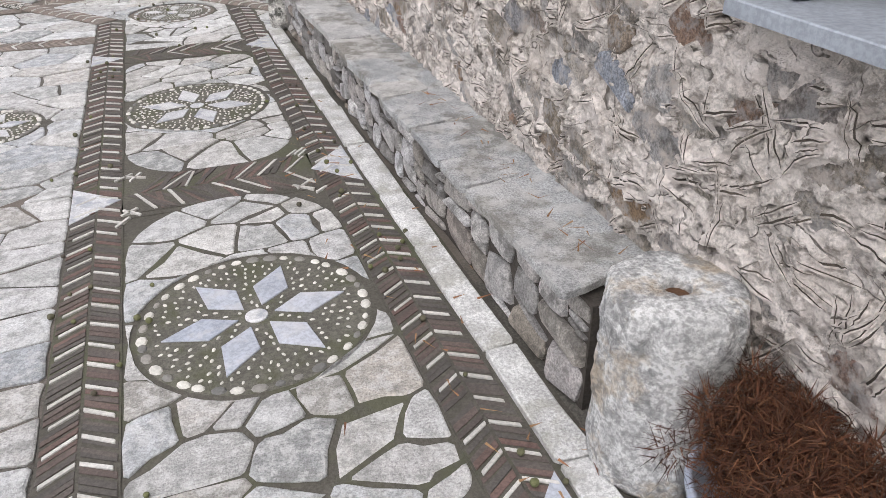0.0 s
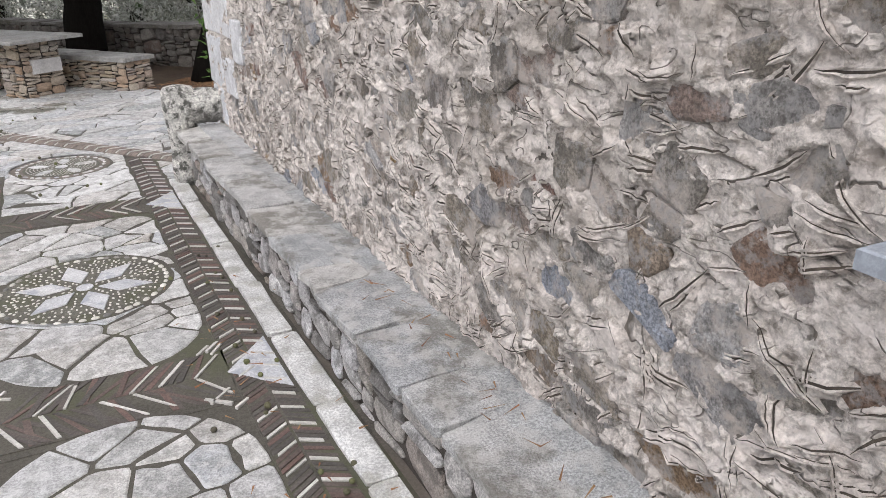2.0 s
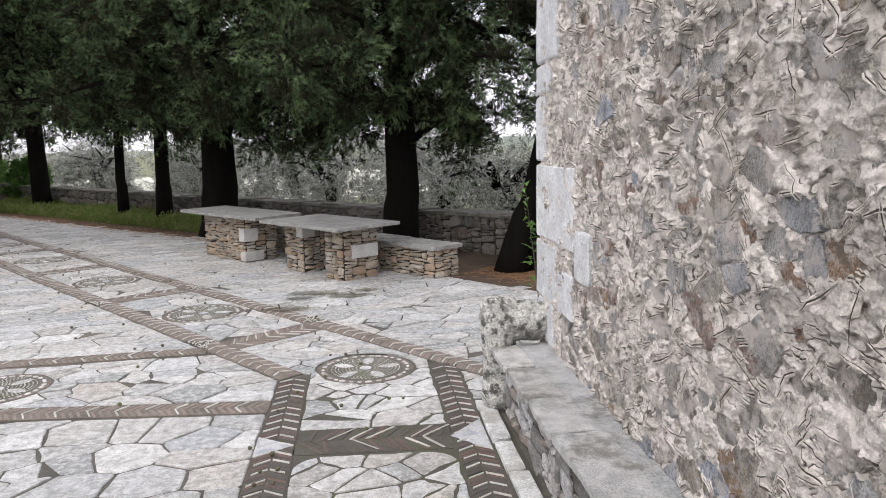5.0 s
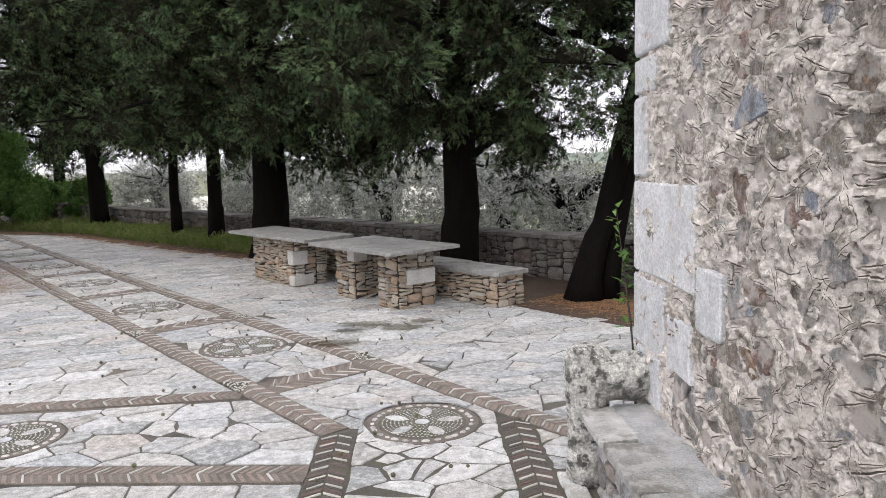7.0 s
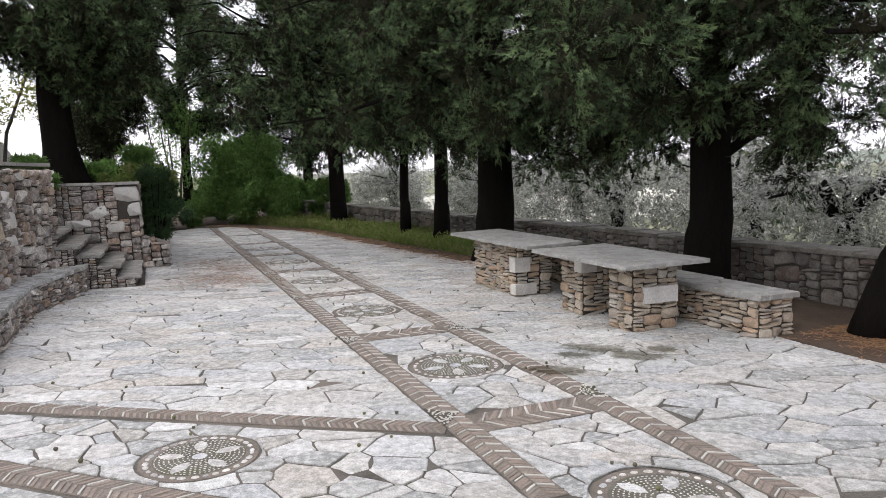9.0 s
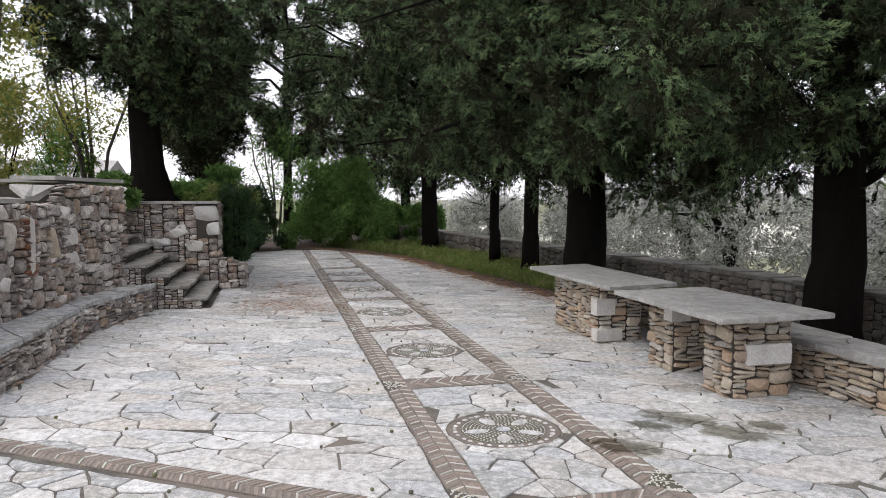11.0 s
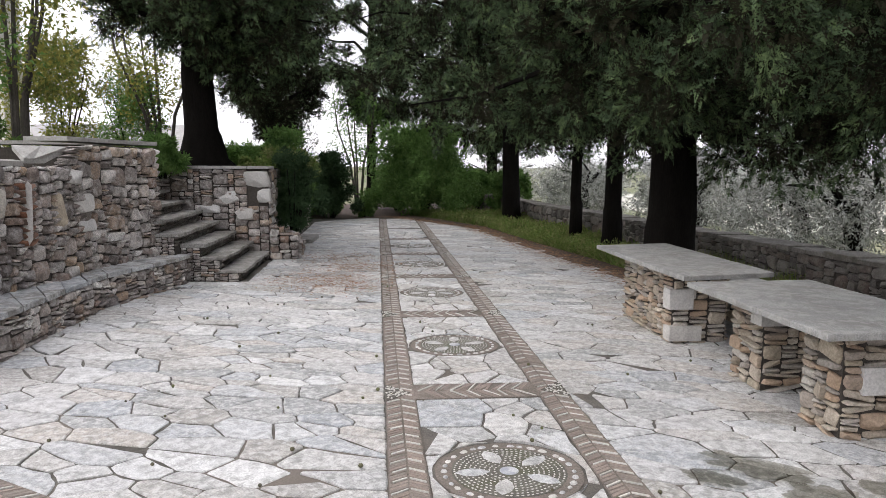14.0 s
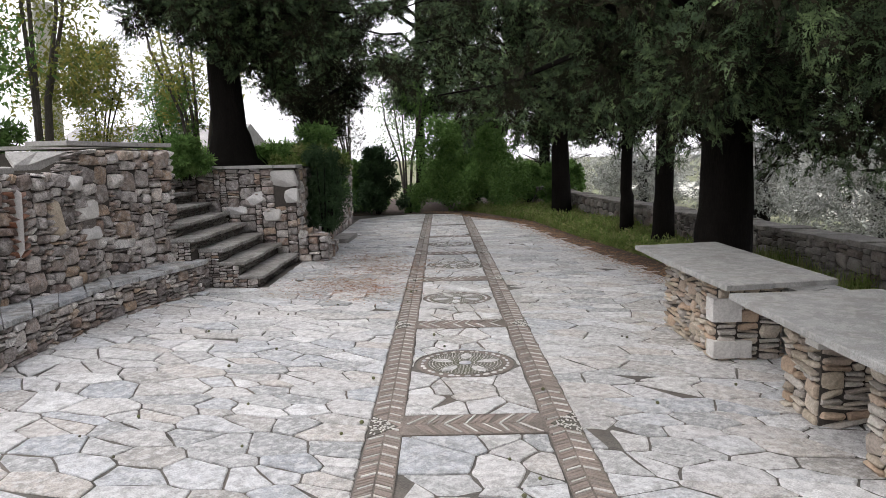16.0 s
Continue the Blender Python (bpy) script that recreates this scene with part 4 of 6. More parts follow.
for k in range(6):
    sc = 6.84 + 2.785 * k - (0.25 if k else 0)
    for p0, sg in ((4.79, 1), (6.11, -1)):
        a, b, c = PW(sc - 0.18, p0), PW(sc + 0.2, p0), PW(sc, p0 + sg * 0.18)
        tri = [a, b, c]
        if area(tri) < 0:
            tri.reverse()
        v, f = prism(tri, -0.05, 0.014)
        base = tagged(link("pebble_triangle", mesh_of("pebble_triangle", v, f), M_MORTAR), "small triangle of white and dark pebbles in mortar", "pebble inlay", group="pebble triangles")
        pb = []
        for t in range(58):
            k1, k2 = R.random(), R.random()
            if k1 + k2 > 1:
                k1, k2 = 1 - k1, 1 - k2
            pb.append(pebble(a[0] + (b[0] - a[0]) * k1 + (c[0] - a[0]) * k2, a[1] + (b[1] - a[1]) * k1 + (c[1] - a[1]) * k2, 0.012, 0.009, 0.007, 0.008, R.uniform(0, 3), 6))
        joined("pebblework", pb, M_PEB, base)

# ---- kerb strip and stone bench along the church ----
kerb = empty("kerb", *CW(1.86, 3), 0)
tagged(kerb, "row of long pale stone kerb slabs at the foot of the bench", "kerb", kind="structure")
kerb.matrix_basis = Matrix()
y = 0.2
while y < 6.55:
    ln = R.uniform(0.35, 0.75)
    y1 = min(y + ln, 6.6)
    poly = nibble([CW(1.812 + R.uniform(-0.008, 0.008), y + 0.008), CW(1.925 + R.uniform(-0.015, 0.01), y + R.uniform(0.0, 0.03)), CW(1.925 + R.uniform(-0.015, 0.01), y1 - 0.008), CW(1.812, y1 - R.uniform(0.0, 0.02))], R, 0.008)
    v, f = plate(poly, -0.05, R.uniform(0.02, 0.035), 0.008, (0, R.uniform(-0.02, 0.02)))
    link("kerb_slab", mesh_of("kerb_slab", v, f), M_KERB, kerb)
    y = y1

church_bench = empty("stone_bench", 0, 0, 0)
tagged(church_bench, "low rubble stone bench with grey flag slabs along the church wall", "bench")
v, f = prism([CW(1.985, 1.5), CW(2.26, 1.5), CW(2.26, 6.5), CW(1.985, 6.5)], -0.1, 0.39)
link("core", mesh_of("core", v, f), M_CORE, church_bench)
cuts = [1.52, 2.23, 2.47, 2.84, 3.25, 3.46, 3.88, 4.33, 4.98, 5.45, 5.95, 6.42]
for i in range(len(cuts) - 1):
    a, b = cuts[i], cuts[i + 1]
    sk = R.uniform(-0.04, 0.05)
    back = R.uniform(2.10, 2.16) if i else 2.07
    poly = nibble([CW(1.895 + R.uniform(-0.012, 0.012), a + 0.009), CW(back, a + 0.009 + sk), CW(back + R.uniform(-0.03, 0.02), b - 0.009 + sk), CW(1.895 + R.uniform(-0.012, 0.012), b - 0.009)], R, 0.012)
    v, f = plate(poly, 0.41, 0.442 + R.uniform(-0.006, 0.006), 0.005, (R.uniform(-0.02, 0.02), R.uniform(-0.015, 0.015)))
    link("seat_slab", mesh_of("seat_slab", v, f), M_SLAB, church_bench)
for poly in cells([CW(2.06, 1.5), CW(2.27, 1.5), CW(2.27, 6.45), CW(2.06, 6.45)], 0.2, R, 1.6, 1.57, 0.008, 0.012):
    v, f = plate(poly, 0.36, 0.431 + R.uniform(-0.006, 0.004), 0.006, (R.uniform(-0.015, 0.015), R.uniform(-0.015, 0.015)))
    link("infill_stone", mesh_of("infill_stone", v, f), M_SLAB, church_bench)
masonry(church_bench, [CW(1.985, 6.45), CW(1.985, 1.5)], lambda a: 0.385, R, M_RUBBLE, rows=(0.08, 0.19), widths=(0.10, 0.32), thin=0.3, proud=0.032, joint=0.010)


def lump(name, profile, seg, rough, material, rng, parent=None, label="", squash=1.0):
    """a weathered stone turned from (radius, height) pairs and roughened."""
    bm = bmesh.new()
    rings = []
    for r, z in profile:
        ring = []
        for k in range(seg):
            a = 2 * math.pi * k / seg
            w = 1 + rough * (noise.noise((3 * math.cos(a), 3 * math.sin(a), z * 10 + rng)) + 0.8 * noise.noise((9 * math.cos(a), 9 * math.sin(a), z * 40 + rng)) + 0.5 * noise.noise((18 * math.cos(a), 18 * math.sin(a), z * 90 + rng)))
            ring.append(bm.verts.new((r * w * math.cos(a), r * w * math.sin(a) * squash, z + rough * 0.05 * noise.noise((r * 20 * math.cos(a), r * 20 * math.sin(a), rng)))))
        rings.append(ring)
    for i in range(len(rings) - 1):
        for k in range(seg):
            bm.faces.new((rings[i][k], rings[i][(k + 1) % seg], rings[i + 1][(k + 1) % seg], rings[i + 1][k]))
    bm.faces.new(rings[0][::-1])
    bm.faces.new(rings[-1])
    ob = part(name, bm, material, parent, label)
    return smooth(ob)


prof = [(0.14, 0.0), (0.155, 0.03)] + [(0.155 + 0.004 * math.sin(i), 0.05 + 0.035 * i) for i in range(15)] + [(0.152, 0.585), (0.146, 0.602), (0.125, 0.612), (0.08, 0.615), (0.045, 0.613), (0.034, 0.604), (0.032, 0.55), (0.030, 0.35)]
col = lump("column_stump", prof, 72, 0.075, M_LIME, 3.3)
col.location = (2.025, 1.27, 0)
col.scale = (1.1, 1.1, 0.97)
link("socket", mesh_of("socket", *prism(disc(0, 0, 0.0335, 24), 0.4, 0.575)), M_SOCK, col, "rust-brown socket")
tagged(col, "rough white limestone column stump with a round socket", "column stump")

pillar = empty("bench_end_stone", *CW(1.96, 6.50), 0)
tagged(pillar, "worn pitted marble upright with a rounded block ending the bench", "stone post")
up = lump("upright", [(0.10, 0.0), (0.115, 0.05), (0.11, 0.15), (0.105, 0.3), (0.112, 0.45), (0.12, 0.55), (0.125, 0.62), (0.12, 0.69), (0.10, 0.735), (0.05, 0.75)], 28, 0.14, M_WORN, 8.1, pillar, squash=0.9)
cap = lump("rounded_block", [(0.06, -0.17), (0.105, -0.15), (0.125, -0.10), (0.13, 0.0), (0.125, 0.09), (0.11, 0.15), (0.06, 0.19)], 28, 0.16, M_WORN, 5.7, pillar)
cap.matrix_basis = pose(0.15, -0.01, 0.585, 0, 90, 0)

# ---- church ----
WU = 2.207


def wall_x(y):
    return WU - 0.020 * y


church = link("wall_church", mesh_of("wall_church", *prism([(wall_x(-4) + 0.05, -4), (9, -4), (9, 6.66), (wall_x(6.66) + 0.05, 6.66)], -0.2, 1.2)), M_WALLMORTAR)
tagged(church, "old rubble church wall with scored pinkish lime mortar", "church wall", kind="structure")
for nm, y0, y1, z0, z1 in (("wall_upper", 1.36, 6.66, 1.2, 4.6), ("wall_upper", -4, 0.45, 1.2, 4.6), ("wall_upper", 0.45, 1.36, 2.3, 4.6)):
    link(nm, mesh_of(nm, *prism([(wall_x(y0) + 0.05, y0), (9, y0), (9, y1), (wall_x(y1) + 0.05, y1)], z0, z1)), M_WALLMORTAR, church)


WALL_POLYS = [q for q in cells([(0.1, 0.3), (6.1, 0.3), (6.1, 3.15), (0.1, 3.15)], 0.125, R, 1.5, 0.12, 0.003, 0.008) if R.random() < 0.66]


def wall_face(y0, y1, z0, z1, step):
    ny, nz = int((y1 - y0) / step) + 1, int((z1 - z0) / step) + 1
    Y, Z = np.meshgrid(np.linspace(y0, y1, ny), np.linspace(z0, z1, nz), indexing="ij")
    g = np.random.default_rng(11)

    def vnoise(f, seed):
        h = np.random.default_rng(seed)
        gy, gz = int((y1 - y0) * f) + 3, int((z1 - z0) * f) + 3
        t = h.random((gy, gz))
        a, b = (Y - y0) * f, (Z - z0) * f
        i, j = a.astype(int), b.astype(int)
        fa, fb = a - i, b - j
        fa, fb = fa * fa * (3 - 2 * fa), fb * fb * (3 - 2 * fb)
        return t[i, j] * (1 - fa) * (1 - fb) + t[i + 1, j] * fa * (1 - fb) + t[i, j + 1] * (1 - fa) * fb + t[i + 1, j + 1] * fa * fb - 0.5

    def ledge(q, k):
        return np.clip(q * k + 0.5, 0, 1)

    H = 0.012 * vnoise(4, 1) + 0.007 * vnoise(10, 2) + 0.004 * vnoise(24, 3) + 0.006 * vnoise(48, 4) + 0.006 * vnoise(75, 5)
    # depth inside the stones of the wall
    D = np.zeros_like(Y)
    for poly in WALL_POLYS:
        ys_, zs_ = [q[0] for q in poly], [q[1] for q in poly]
        i0, i1 = max(0, int((min(ys_) - y0) / step)), min(ny, int((max(ys_) - y0) / step) + 2)
        j0, j1 = max(0, int((min(zs_) - z0) / step)), min(nz, int((max(zs_) - z0) / step) + 2)
        if i1 <= i0 or j1 <= j0:
            continue
        yy, zz = Y[i0:i1, j0:j1], Z[i0:i1, j0:j1]
        d = np.full(yy.shape, 9.0)
        for k in range(len(poly)):
            p, q = poly[k], poly[(k + 1) % len(poly)]
            ln = math.hypot(q[0] - p[0], q[1] - p[1])
            d = np.minimum(d, ((q[0] - p[0]) * (zz - p[1]) - (q[1] - p[1]) * (yy - p[0])) / ln)
        D[i0:i1, j0:j1] = np.maximum(D[i0:i1, j0:j1], d)
    cover = 0.022 + 0.034 * vnoise(4, 31) + 0.026 * vnoise(14, 32) + 0.018 * vnoise(34, 33) + 0.010 * vnoise(70, 34)
    H += 0.010 * ledge(vnoise(9, 23) + 0.5 * vnoise(36, 24), 10) + 0.006 * ledge(vnoise(17, 25) + 0.4 * vnoise(50, 26), 9)
    H -= 0.006 * ledge(vnoise(13, 27) + 0.6 * vnoise(45, 28) - 0.25, 12)
    inside = ledge(D - cover, 160)
    H = H * (1 - 0.5 * inside) + (0.006 * vnoise(30, 35) - 0.024) * inside
    flow = vnoise(2.2, 9) * 2.4
    # trowel ridges
    for k in range(int(120 * (y1 - y0) * (z1 - z0))):
        cy, cz = g.uniform(y0, y1), g.uniform(z0, z1)
        i, j = min(ny - 1, int((cy - y0) / step)), min(nz - 1, int((cz - z0) / step))
        th = 0.5 * flow[i, j] + (math.pi / 2 if g.random() < 0.3 else 0) + g.normal() * 0.3
        ln, wd = g.uniform(0.035, 0.11), g.uniform(0.010, 0.024)
        bend = g.normal() * 2.0
        m = int(ln / step) + 2
        i0, i1, j0, j1 = max(0, i - m), min(ny, i + m), max(0, j - m), min(nz, j + m)
        if i1 <= i0 or j1 <= j0:
            continue
        dy, dz = Y[i0:i1, j0:j1] - cy, Z[i0:i1, j0:j1] - cz
        a = dy * math.cos(th) + dz * math.sin(th)
        b = -dy * math.sin(th) + dz * math.cos(th) - bend * a * a
        fade = np.clip(1 - (np.abs(a) / ln) ** 3, 0, 1)
        H[i0:i1, j0:j1] += fade * 0.010 * np.where(b > 0, np.clip(1 - b / (wd * 1.8), 0, 1), np.clip(1 + b / (step * 0.9), 0, 1))
    H += g.normal(size=H.shape) * 0.0011
    pts = np.stack([WU - 0.020 * Y - H + 0.012, Y, Z], -1)
    return pts, H


STEP = 0.0066
near_pts, _ = wall_face(0.2, 6.65, 0.0, 3.1, STEP)
ka, kb = int((1.37 - 0.2) / STEP), int(1.2 / STEP)
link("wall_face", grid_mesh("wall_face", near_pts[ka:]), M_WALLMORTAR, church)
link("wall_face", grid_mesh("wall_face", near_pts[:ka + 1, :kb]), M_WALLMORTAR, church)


def scores(count, seed):
    """scored joints: a raised mortar lip on either side of a thin strip of painted shade."""
    g_ = random.Random(seed)
    lips, cutsv = [], []
    y = z = th = bend = 0.0
    again = 0
    for k in range(count):
        if again:
            again -= 1
            d_ = g_.uniform(0.014, 0.034)
            y, z, th = y - math.sin(th) * d_, z + math.cos(th) * d_, th + g_.gauss(0, 0.09)
        else:
            again = g_.choice((0, 0, 0, 0, 1, 1))
            y, z = g_.uniform(0.25, 6.1), g_.uniform(0.35, 3.0)
            th = 0.45 * math.sin(1.7 * y + 2.3 * z) + (math.pi / 2 if g_.random() < 0.3 else 0) + g_.gauss(0, 0.34)
            bend = g_.gauss(0, 1.7)
        if y < 1.45 and z > 1.1:
            continue
        ln, w = g_.uniform(0.025, 0.08) * g_.uniform(0.8, 1.4), g_.uniform(0.0014, 0.0036)
        L, C = [], []
        n = 9
        for i in range(n):
            t = -1 + 2 * i / (n - 1)
            a, b = t * ln, bend * (t * ln) ** 2 + 0.004 * noise.noise((k, t * 3, 0))
            cy, cz = y + a * math.cos(th) - b * math.sin(th), z + a * math.sin(th) + b * math.cos(th)
            p, q = -math.sin(th), math.cos(th)
            gi, gj = int((cy - 0.2) / STEP), int(cz / STEP)
            if not (2 <= gi < near_pts.shape[0] - 3 and 2 <= gj < near_pts.shape[1] - 3):
                break
            x = float(near_pts[gi - 1:gi + 3, gj - 1:gj + 3, 0].min())
            e = max(0.12, 1 - abs(t) ** 2.5)
            up, lip = 0.0045 * e * g_.uniform(0.4, 1.6), (0.007 + 0.008 * g_.random()) * e
            L += [(x + 0.010, cy - p * (w * e + lip), cz - q * (w * e + lip)), (x - up * 0.9, cy - p * (w * e + lip * 0.35), cz - q * (w * e + lip * 0.35)), (x - up * 0.5, cy - p * w * e, cz - q * w * e), (x + 0.010, cy - p * w * e * 0.6, cz - q * w * e * 0.6),
                  (x + 0.010, cy + p * w * e * 0.6, cz + q * w * e * 0.6), (x - up * 0.3, cy + p * w * e, cz + q * w * e), (x - up * 0.5, cy + p * (w * e + lip * 0.3), cz + q * (w * e + lip * 0.3)), (x + 0.010, cy + p * (w * e + lip * 0.8), cz + q * (w * e + lip * 0.8))]
            # dark strip just proud of the wall stands in for the cut's shade
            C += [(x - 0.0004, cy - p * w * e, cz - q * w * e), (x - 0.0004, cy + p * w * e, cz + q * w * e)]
        else:
            F = [(8 * i + j, 8 * i + j + 1, 8 * i + j + 9, 8 * i + j + 8) for i in range(n - 1) for j in (0, 1, 2, 4, 5, 6)]
            lips.append((L, F))
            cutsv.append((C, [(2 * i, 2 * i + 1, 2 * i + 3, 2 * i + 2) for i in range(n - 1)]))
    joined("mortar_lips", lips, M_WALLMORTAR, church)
    joined("scored_cuts", cutsv, M_CUTSHADE, church)


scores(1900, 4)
rest = []
order = sorted(WALL_POLYS, key=lambda q: math.hypot(sum(t[0] for t in q) / len(q) - 2.6, 1.3 * (sum(t[1] for t in q) / len(q) - 1.1)))
for poly in order:
    cy, cz = sum(t[0] for t in poly) / len(poly), sum(t[1] for t in poly) / len(poly)
    if cy < 1.5 and cz > 1.1:
        continue
    V, F = plate(poly, -0.06, R.uniform(-0.016, 0.002), 0.008, (R.uniform(-0.10, 0.10), R.uniform(-0.10, 0.10)))
    V = [(wall_x(p) - h, p, z) for p, z, h in V]
    F = [q[::-1] for q in F]
    if len(LATE) < 900 and sum(1 for t in LATE if t[0] == "wall_stone") < 290:
        LATE.append(("wall_stone", (V, F), M_WSTONE, church))
    else:
        rest.append((V, F))
joined("wall_stones", rest, M_WSTONEI, church)


def quoin(y0, y1, z0, z1, deep=0.012):
    poly = nibble([(y0, z0), (y1, z0), (y1, z1), (y0, z1)], R, 0.012)
    V, F = plate(poly, -0.06, deep, 0.012)
    V = [(wall_x(b) - c, b, z) for b, z, c in V]
    LATE.append(("quoin", (V, [q[::-1] for q in F]), M_QUOIN, church))


for y0, y1, z0, z1 in ((6.18, 6.67, 2.22, 3.2), (6.34, 6.67, 2.03, 2.2), (6.46, 6.67, 1.61, 2.01), (5.82, 6.67, 1.12, 1.585), (6.2, 6.67, 0.74, 1.10), (6.25, 6.63, 0.46, 0.72), (5.55, 5.8, 0.98, 1.25), (5.85, 6.15, 0.72, 0.98)):
    quoin(y0, y1, z0, z1)

# window with brick jamb and slate sill
window = empty("window_1", 0, 0, 0)
tagged(window, "small deep church window with brick jambs and a slate sill", "window", kind="structure")
v, f = plate([(2.10, 0.40), (2.75, 0.40), (2.75, 1.37), (2.105, 1.385)], 1.195, 1.23, 0.006)
link("window_sill", mesh_of("window_sill", v, f), M_SLATE, window, "thick blue-grey slate sill")
z = 1.235
k = 0
while z < 2.28:
    h = 0.062
    v, f = plate([(2.185 + R.uniform(0, 0.012), 1.28 + (k % 2) * 0.02), (2.42, 1.28), (2.42, 1.40), (2.185, 1.40)], z, z + h - 0.012, 0.006)
    link("brick", mesh_of("brick", v, f), M_BRICKR if k % 4 == 2 else M_DARKSTONE, window)
    z += h
    k += 1
v, f = prism([(2.55, 0.45), (2.6, 0.45), (2.6, 1.36), (2.55, 1.36)], 1.2, 2.3)
link("pane", mesh_of("pane", v, f), M_DARK, window, "dark unlit window recess")

# dry heather in a glazed pot, and stones beside the column stump
pot = empty("potted_plant", 2.05, 0.90, 0)
tagged(pot, "dry brown heather in a pale blue glazed pot", "potted plant")
bm = bmesh.new()
rings = []
for r, z in ((0.10, 0.0), (0.12, 0.02), (0.145, 0.12), (0.16, 0.22), (0.172, 0.26), (0.172, 0.275), (0.155, 0.275), (0.15, 0.24), (0.02, 0.235)):
    rings.append([bm.verts.new((r * math.cos(2 * math.pi * k / 36), r * math.sin(2 * math.pi * k / 36), z)) for k in range(36)])
for i in range(len(rings) - 1):
    for k in range(36):
        bm.faces.new((rings[i][k], rings[i][(k + 1) % 36], rings[i + 1][(k + 1) % 36], rings[i + 1][k]))
bm.faces.new(rings[0][::-1])
bm.faces.new(rings[-1])
smooth(part("pot", bm, M_POT, pot, "pale blue glazed pot"))
g = np.random.default_rng(5)
cs = g.normal(size=(260, 3)) * np.array([0.075, 0.085, 0.055]) + np.array([0.045, -0.02, 0.36])
tw = leaves(cs, np.full((260, 3), 0.05), 120, 0.05, 0.0029, g)
link("heather", tris_mesh("heather", tw), M_HEATH, pot, "tangle of rust-brown dry twigs")["kind"] = "stuff"
for x, y, a, b, mm, lb in ((2.14, 1.04, 0.035, 0.026, M_PEBD, "dark grey rounded pebble"), (2.12, 0.98, 0.03, 0.024, M_DRY, "brown rounded pebble")):
    ob = lump("loose_stone", [(a * 0.5, 0), (a, b * 0.5), (a * 1.05, b), (a * 0.8, b * 1.6), (a * 0.3, b * 1.9)], 16, 0.05, mm, x)
    ob.location = (x, y, 0.0)
    tagged(ob, lb + " beside the column stump", "pebble")


# ---- stone tables and benches ----
YAW = math.degrees(math.atan2(0.7727, -0.635))


def block_pier(parent, s0, s1, p0, p1, h, pale=()):
    """a rubble pier: core and stones on its four sides. returns the pier part."""
    a, b, c, d = PW(s0, p0), PW(s1, p0), PW(s1, p1), PW(s0, p1)
    px = parent.matrix_basis.translation
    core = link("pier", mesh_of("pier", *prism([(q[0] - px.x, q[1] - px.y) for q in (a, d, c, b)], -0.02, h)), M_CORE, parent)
    inv = Matrix.Translation((-px.x, -px.y, 0))
    made = []
    for q, r in ((b, a), (a, d), (d, c), (c, b)):
        made += masonry(core, [q, r], lambda t: h, R, M_PIER, rows=(0.035, 0.12), widths=(0.12, 0.42), thin=0.5, proud=0.05)
    for o in made:
        o.matrix_basis = inv @ o.matrix_basis
    return core


def stone_table(s0, s1, p0, p1, h, piers, skew=0.0):
    cx, cy = PW((s0 + s1) / 2, (p0 + p1) / 2)
    t = empty("stone_table", cx, cy)
    tagged(t, "rustic table of grey slate slab on rubble stone piers", "table", group="stone tables")
    poly = [PW(s0, p0), PW(s0 + skew, p1), PW(s1 + skew, p1), PW(s1, p0)]
    dense = []
    for i in range(4):
        p, q = poly[i], poly[(i + 1) % 4]
        for k in range(9):
            dense.append((p[0] + (q[0] - p[0]) * k / 9 + R.uniform(-0.008, 0.008) - cx, p[1] + (q[1] - p[1]) * k / 9 + R.uniform(-0.008, 0.008) - cy))
    v, f = plate(dense, h - 0.042, h, 0.008)
    link("tabletop", mesh_of("tabletop", v, f + [tuple(range(len(dense) - 1, -1, -1))]), M_TOP, t, "grey slate slab with chipped edges")
    for q in piers:
        core = block_pier(t, *q, h - 0.042)
    return t


ta = stone_table(10.08, 12.50, 7.29, 8.20, 0.735, [(10.72, 12.0, 7.48, 8.0)], 0.18)
tb = stone_table(7.98, 9.80, 7.20, 8.26, 0.735, [(8.3, 8.68, 7.52, 8.06), (9.25, 9.68, 7.55, 8.02)], 0.05)


def pale(parent, s, p0, p1, z0, z1):
    """a dressed pale block in the near end of a pier."""
    px = parent.matrix_basis.translation
    a, d = PW(s - 0.055, p0), PW(s - 0.055, p1)
    b, c = PW(s + 0.1, p0), PW(s + 0.1, p1)
    v, f = plate([(q[0] - px.x, q[1] - px.y) for q in (a, d, c, b)], z0, z1, 0.006)
    link("pale_block", mesh_of("pale_block", v, f), M_PALE, parent, "pale dressed stone block")


pale(tb, 8.3, 7.62, 8.04, 0.29, 0.46)
pale(ta, 10.72, 7.43, 7.66, 0.33, 0.52)
pale(ta, 10.72, 7.44, 7.75, 0.03, 0.17)
pale(tb, 9.25, 7.5, 7.7, 0.50, 0.66)


def rustic_bench(s0, s1, p0, p1, h):
    cx, cy = PW((s0 + s1) / 2, (p0 + p1) / 2)
    t = empty("stone_bench", cx, cy)
    tagged(t, "rustic rubble bench topped with flat grey flagstones beside the table", "bench", group="stone benches")
    block_pier(t, s0 + 0.06, s1 - 0.06, p0 + 0.06, p1 - 0.06, h - 0.05)
    for poly in cells([PW(s0, p0), PW(s0, p1), PW(s1, p1), PW(s1, p0)][::-1], 0.42, R, 1.4, PA, 0.005, 0.01):
        v, f = plate([(q[0] - cx, q[1] - cy) for q in poly], h - 0.055, h + R.uniform(-0.004, 0.006), 0.008)
        link("seat_slab", mesh_of("seat_slab", v, f), M_TOP, t)
    return t


rustic_bench(7.46, 9.8, 8.33, 8.86, 0.43)
rustic_bench(10.4, 12.4, 8.45, 8.95, 0.43)

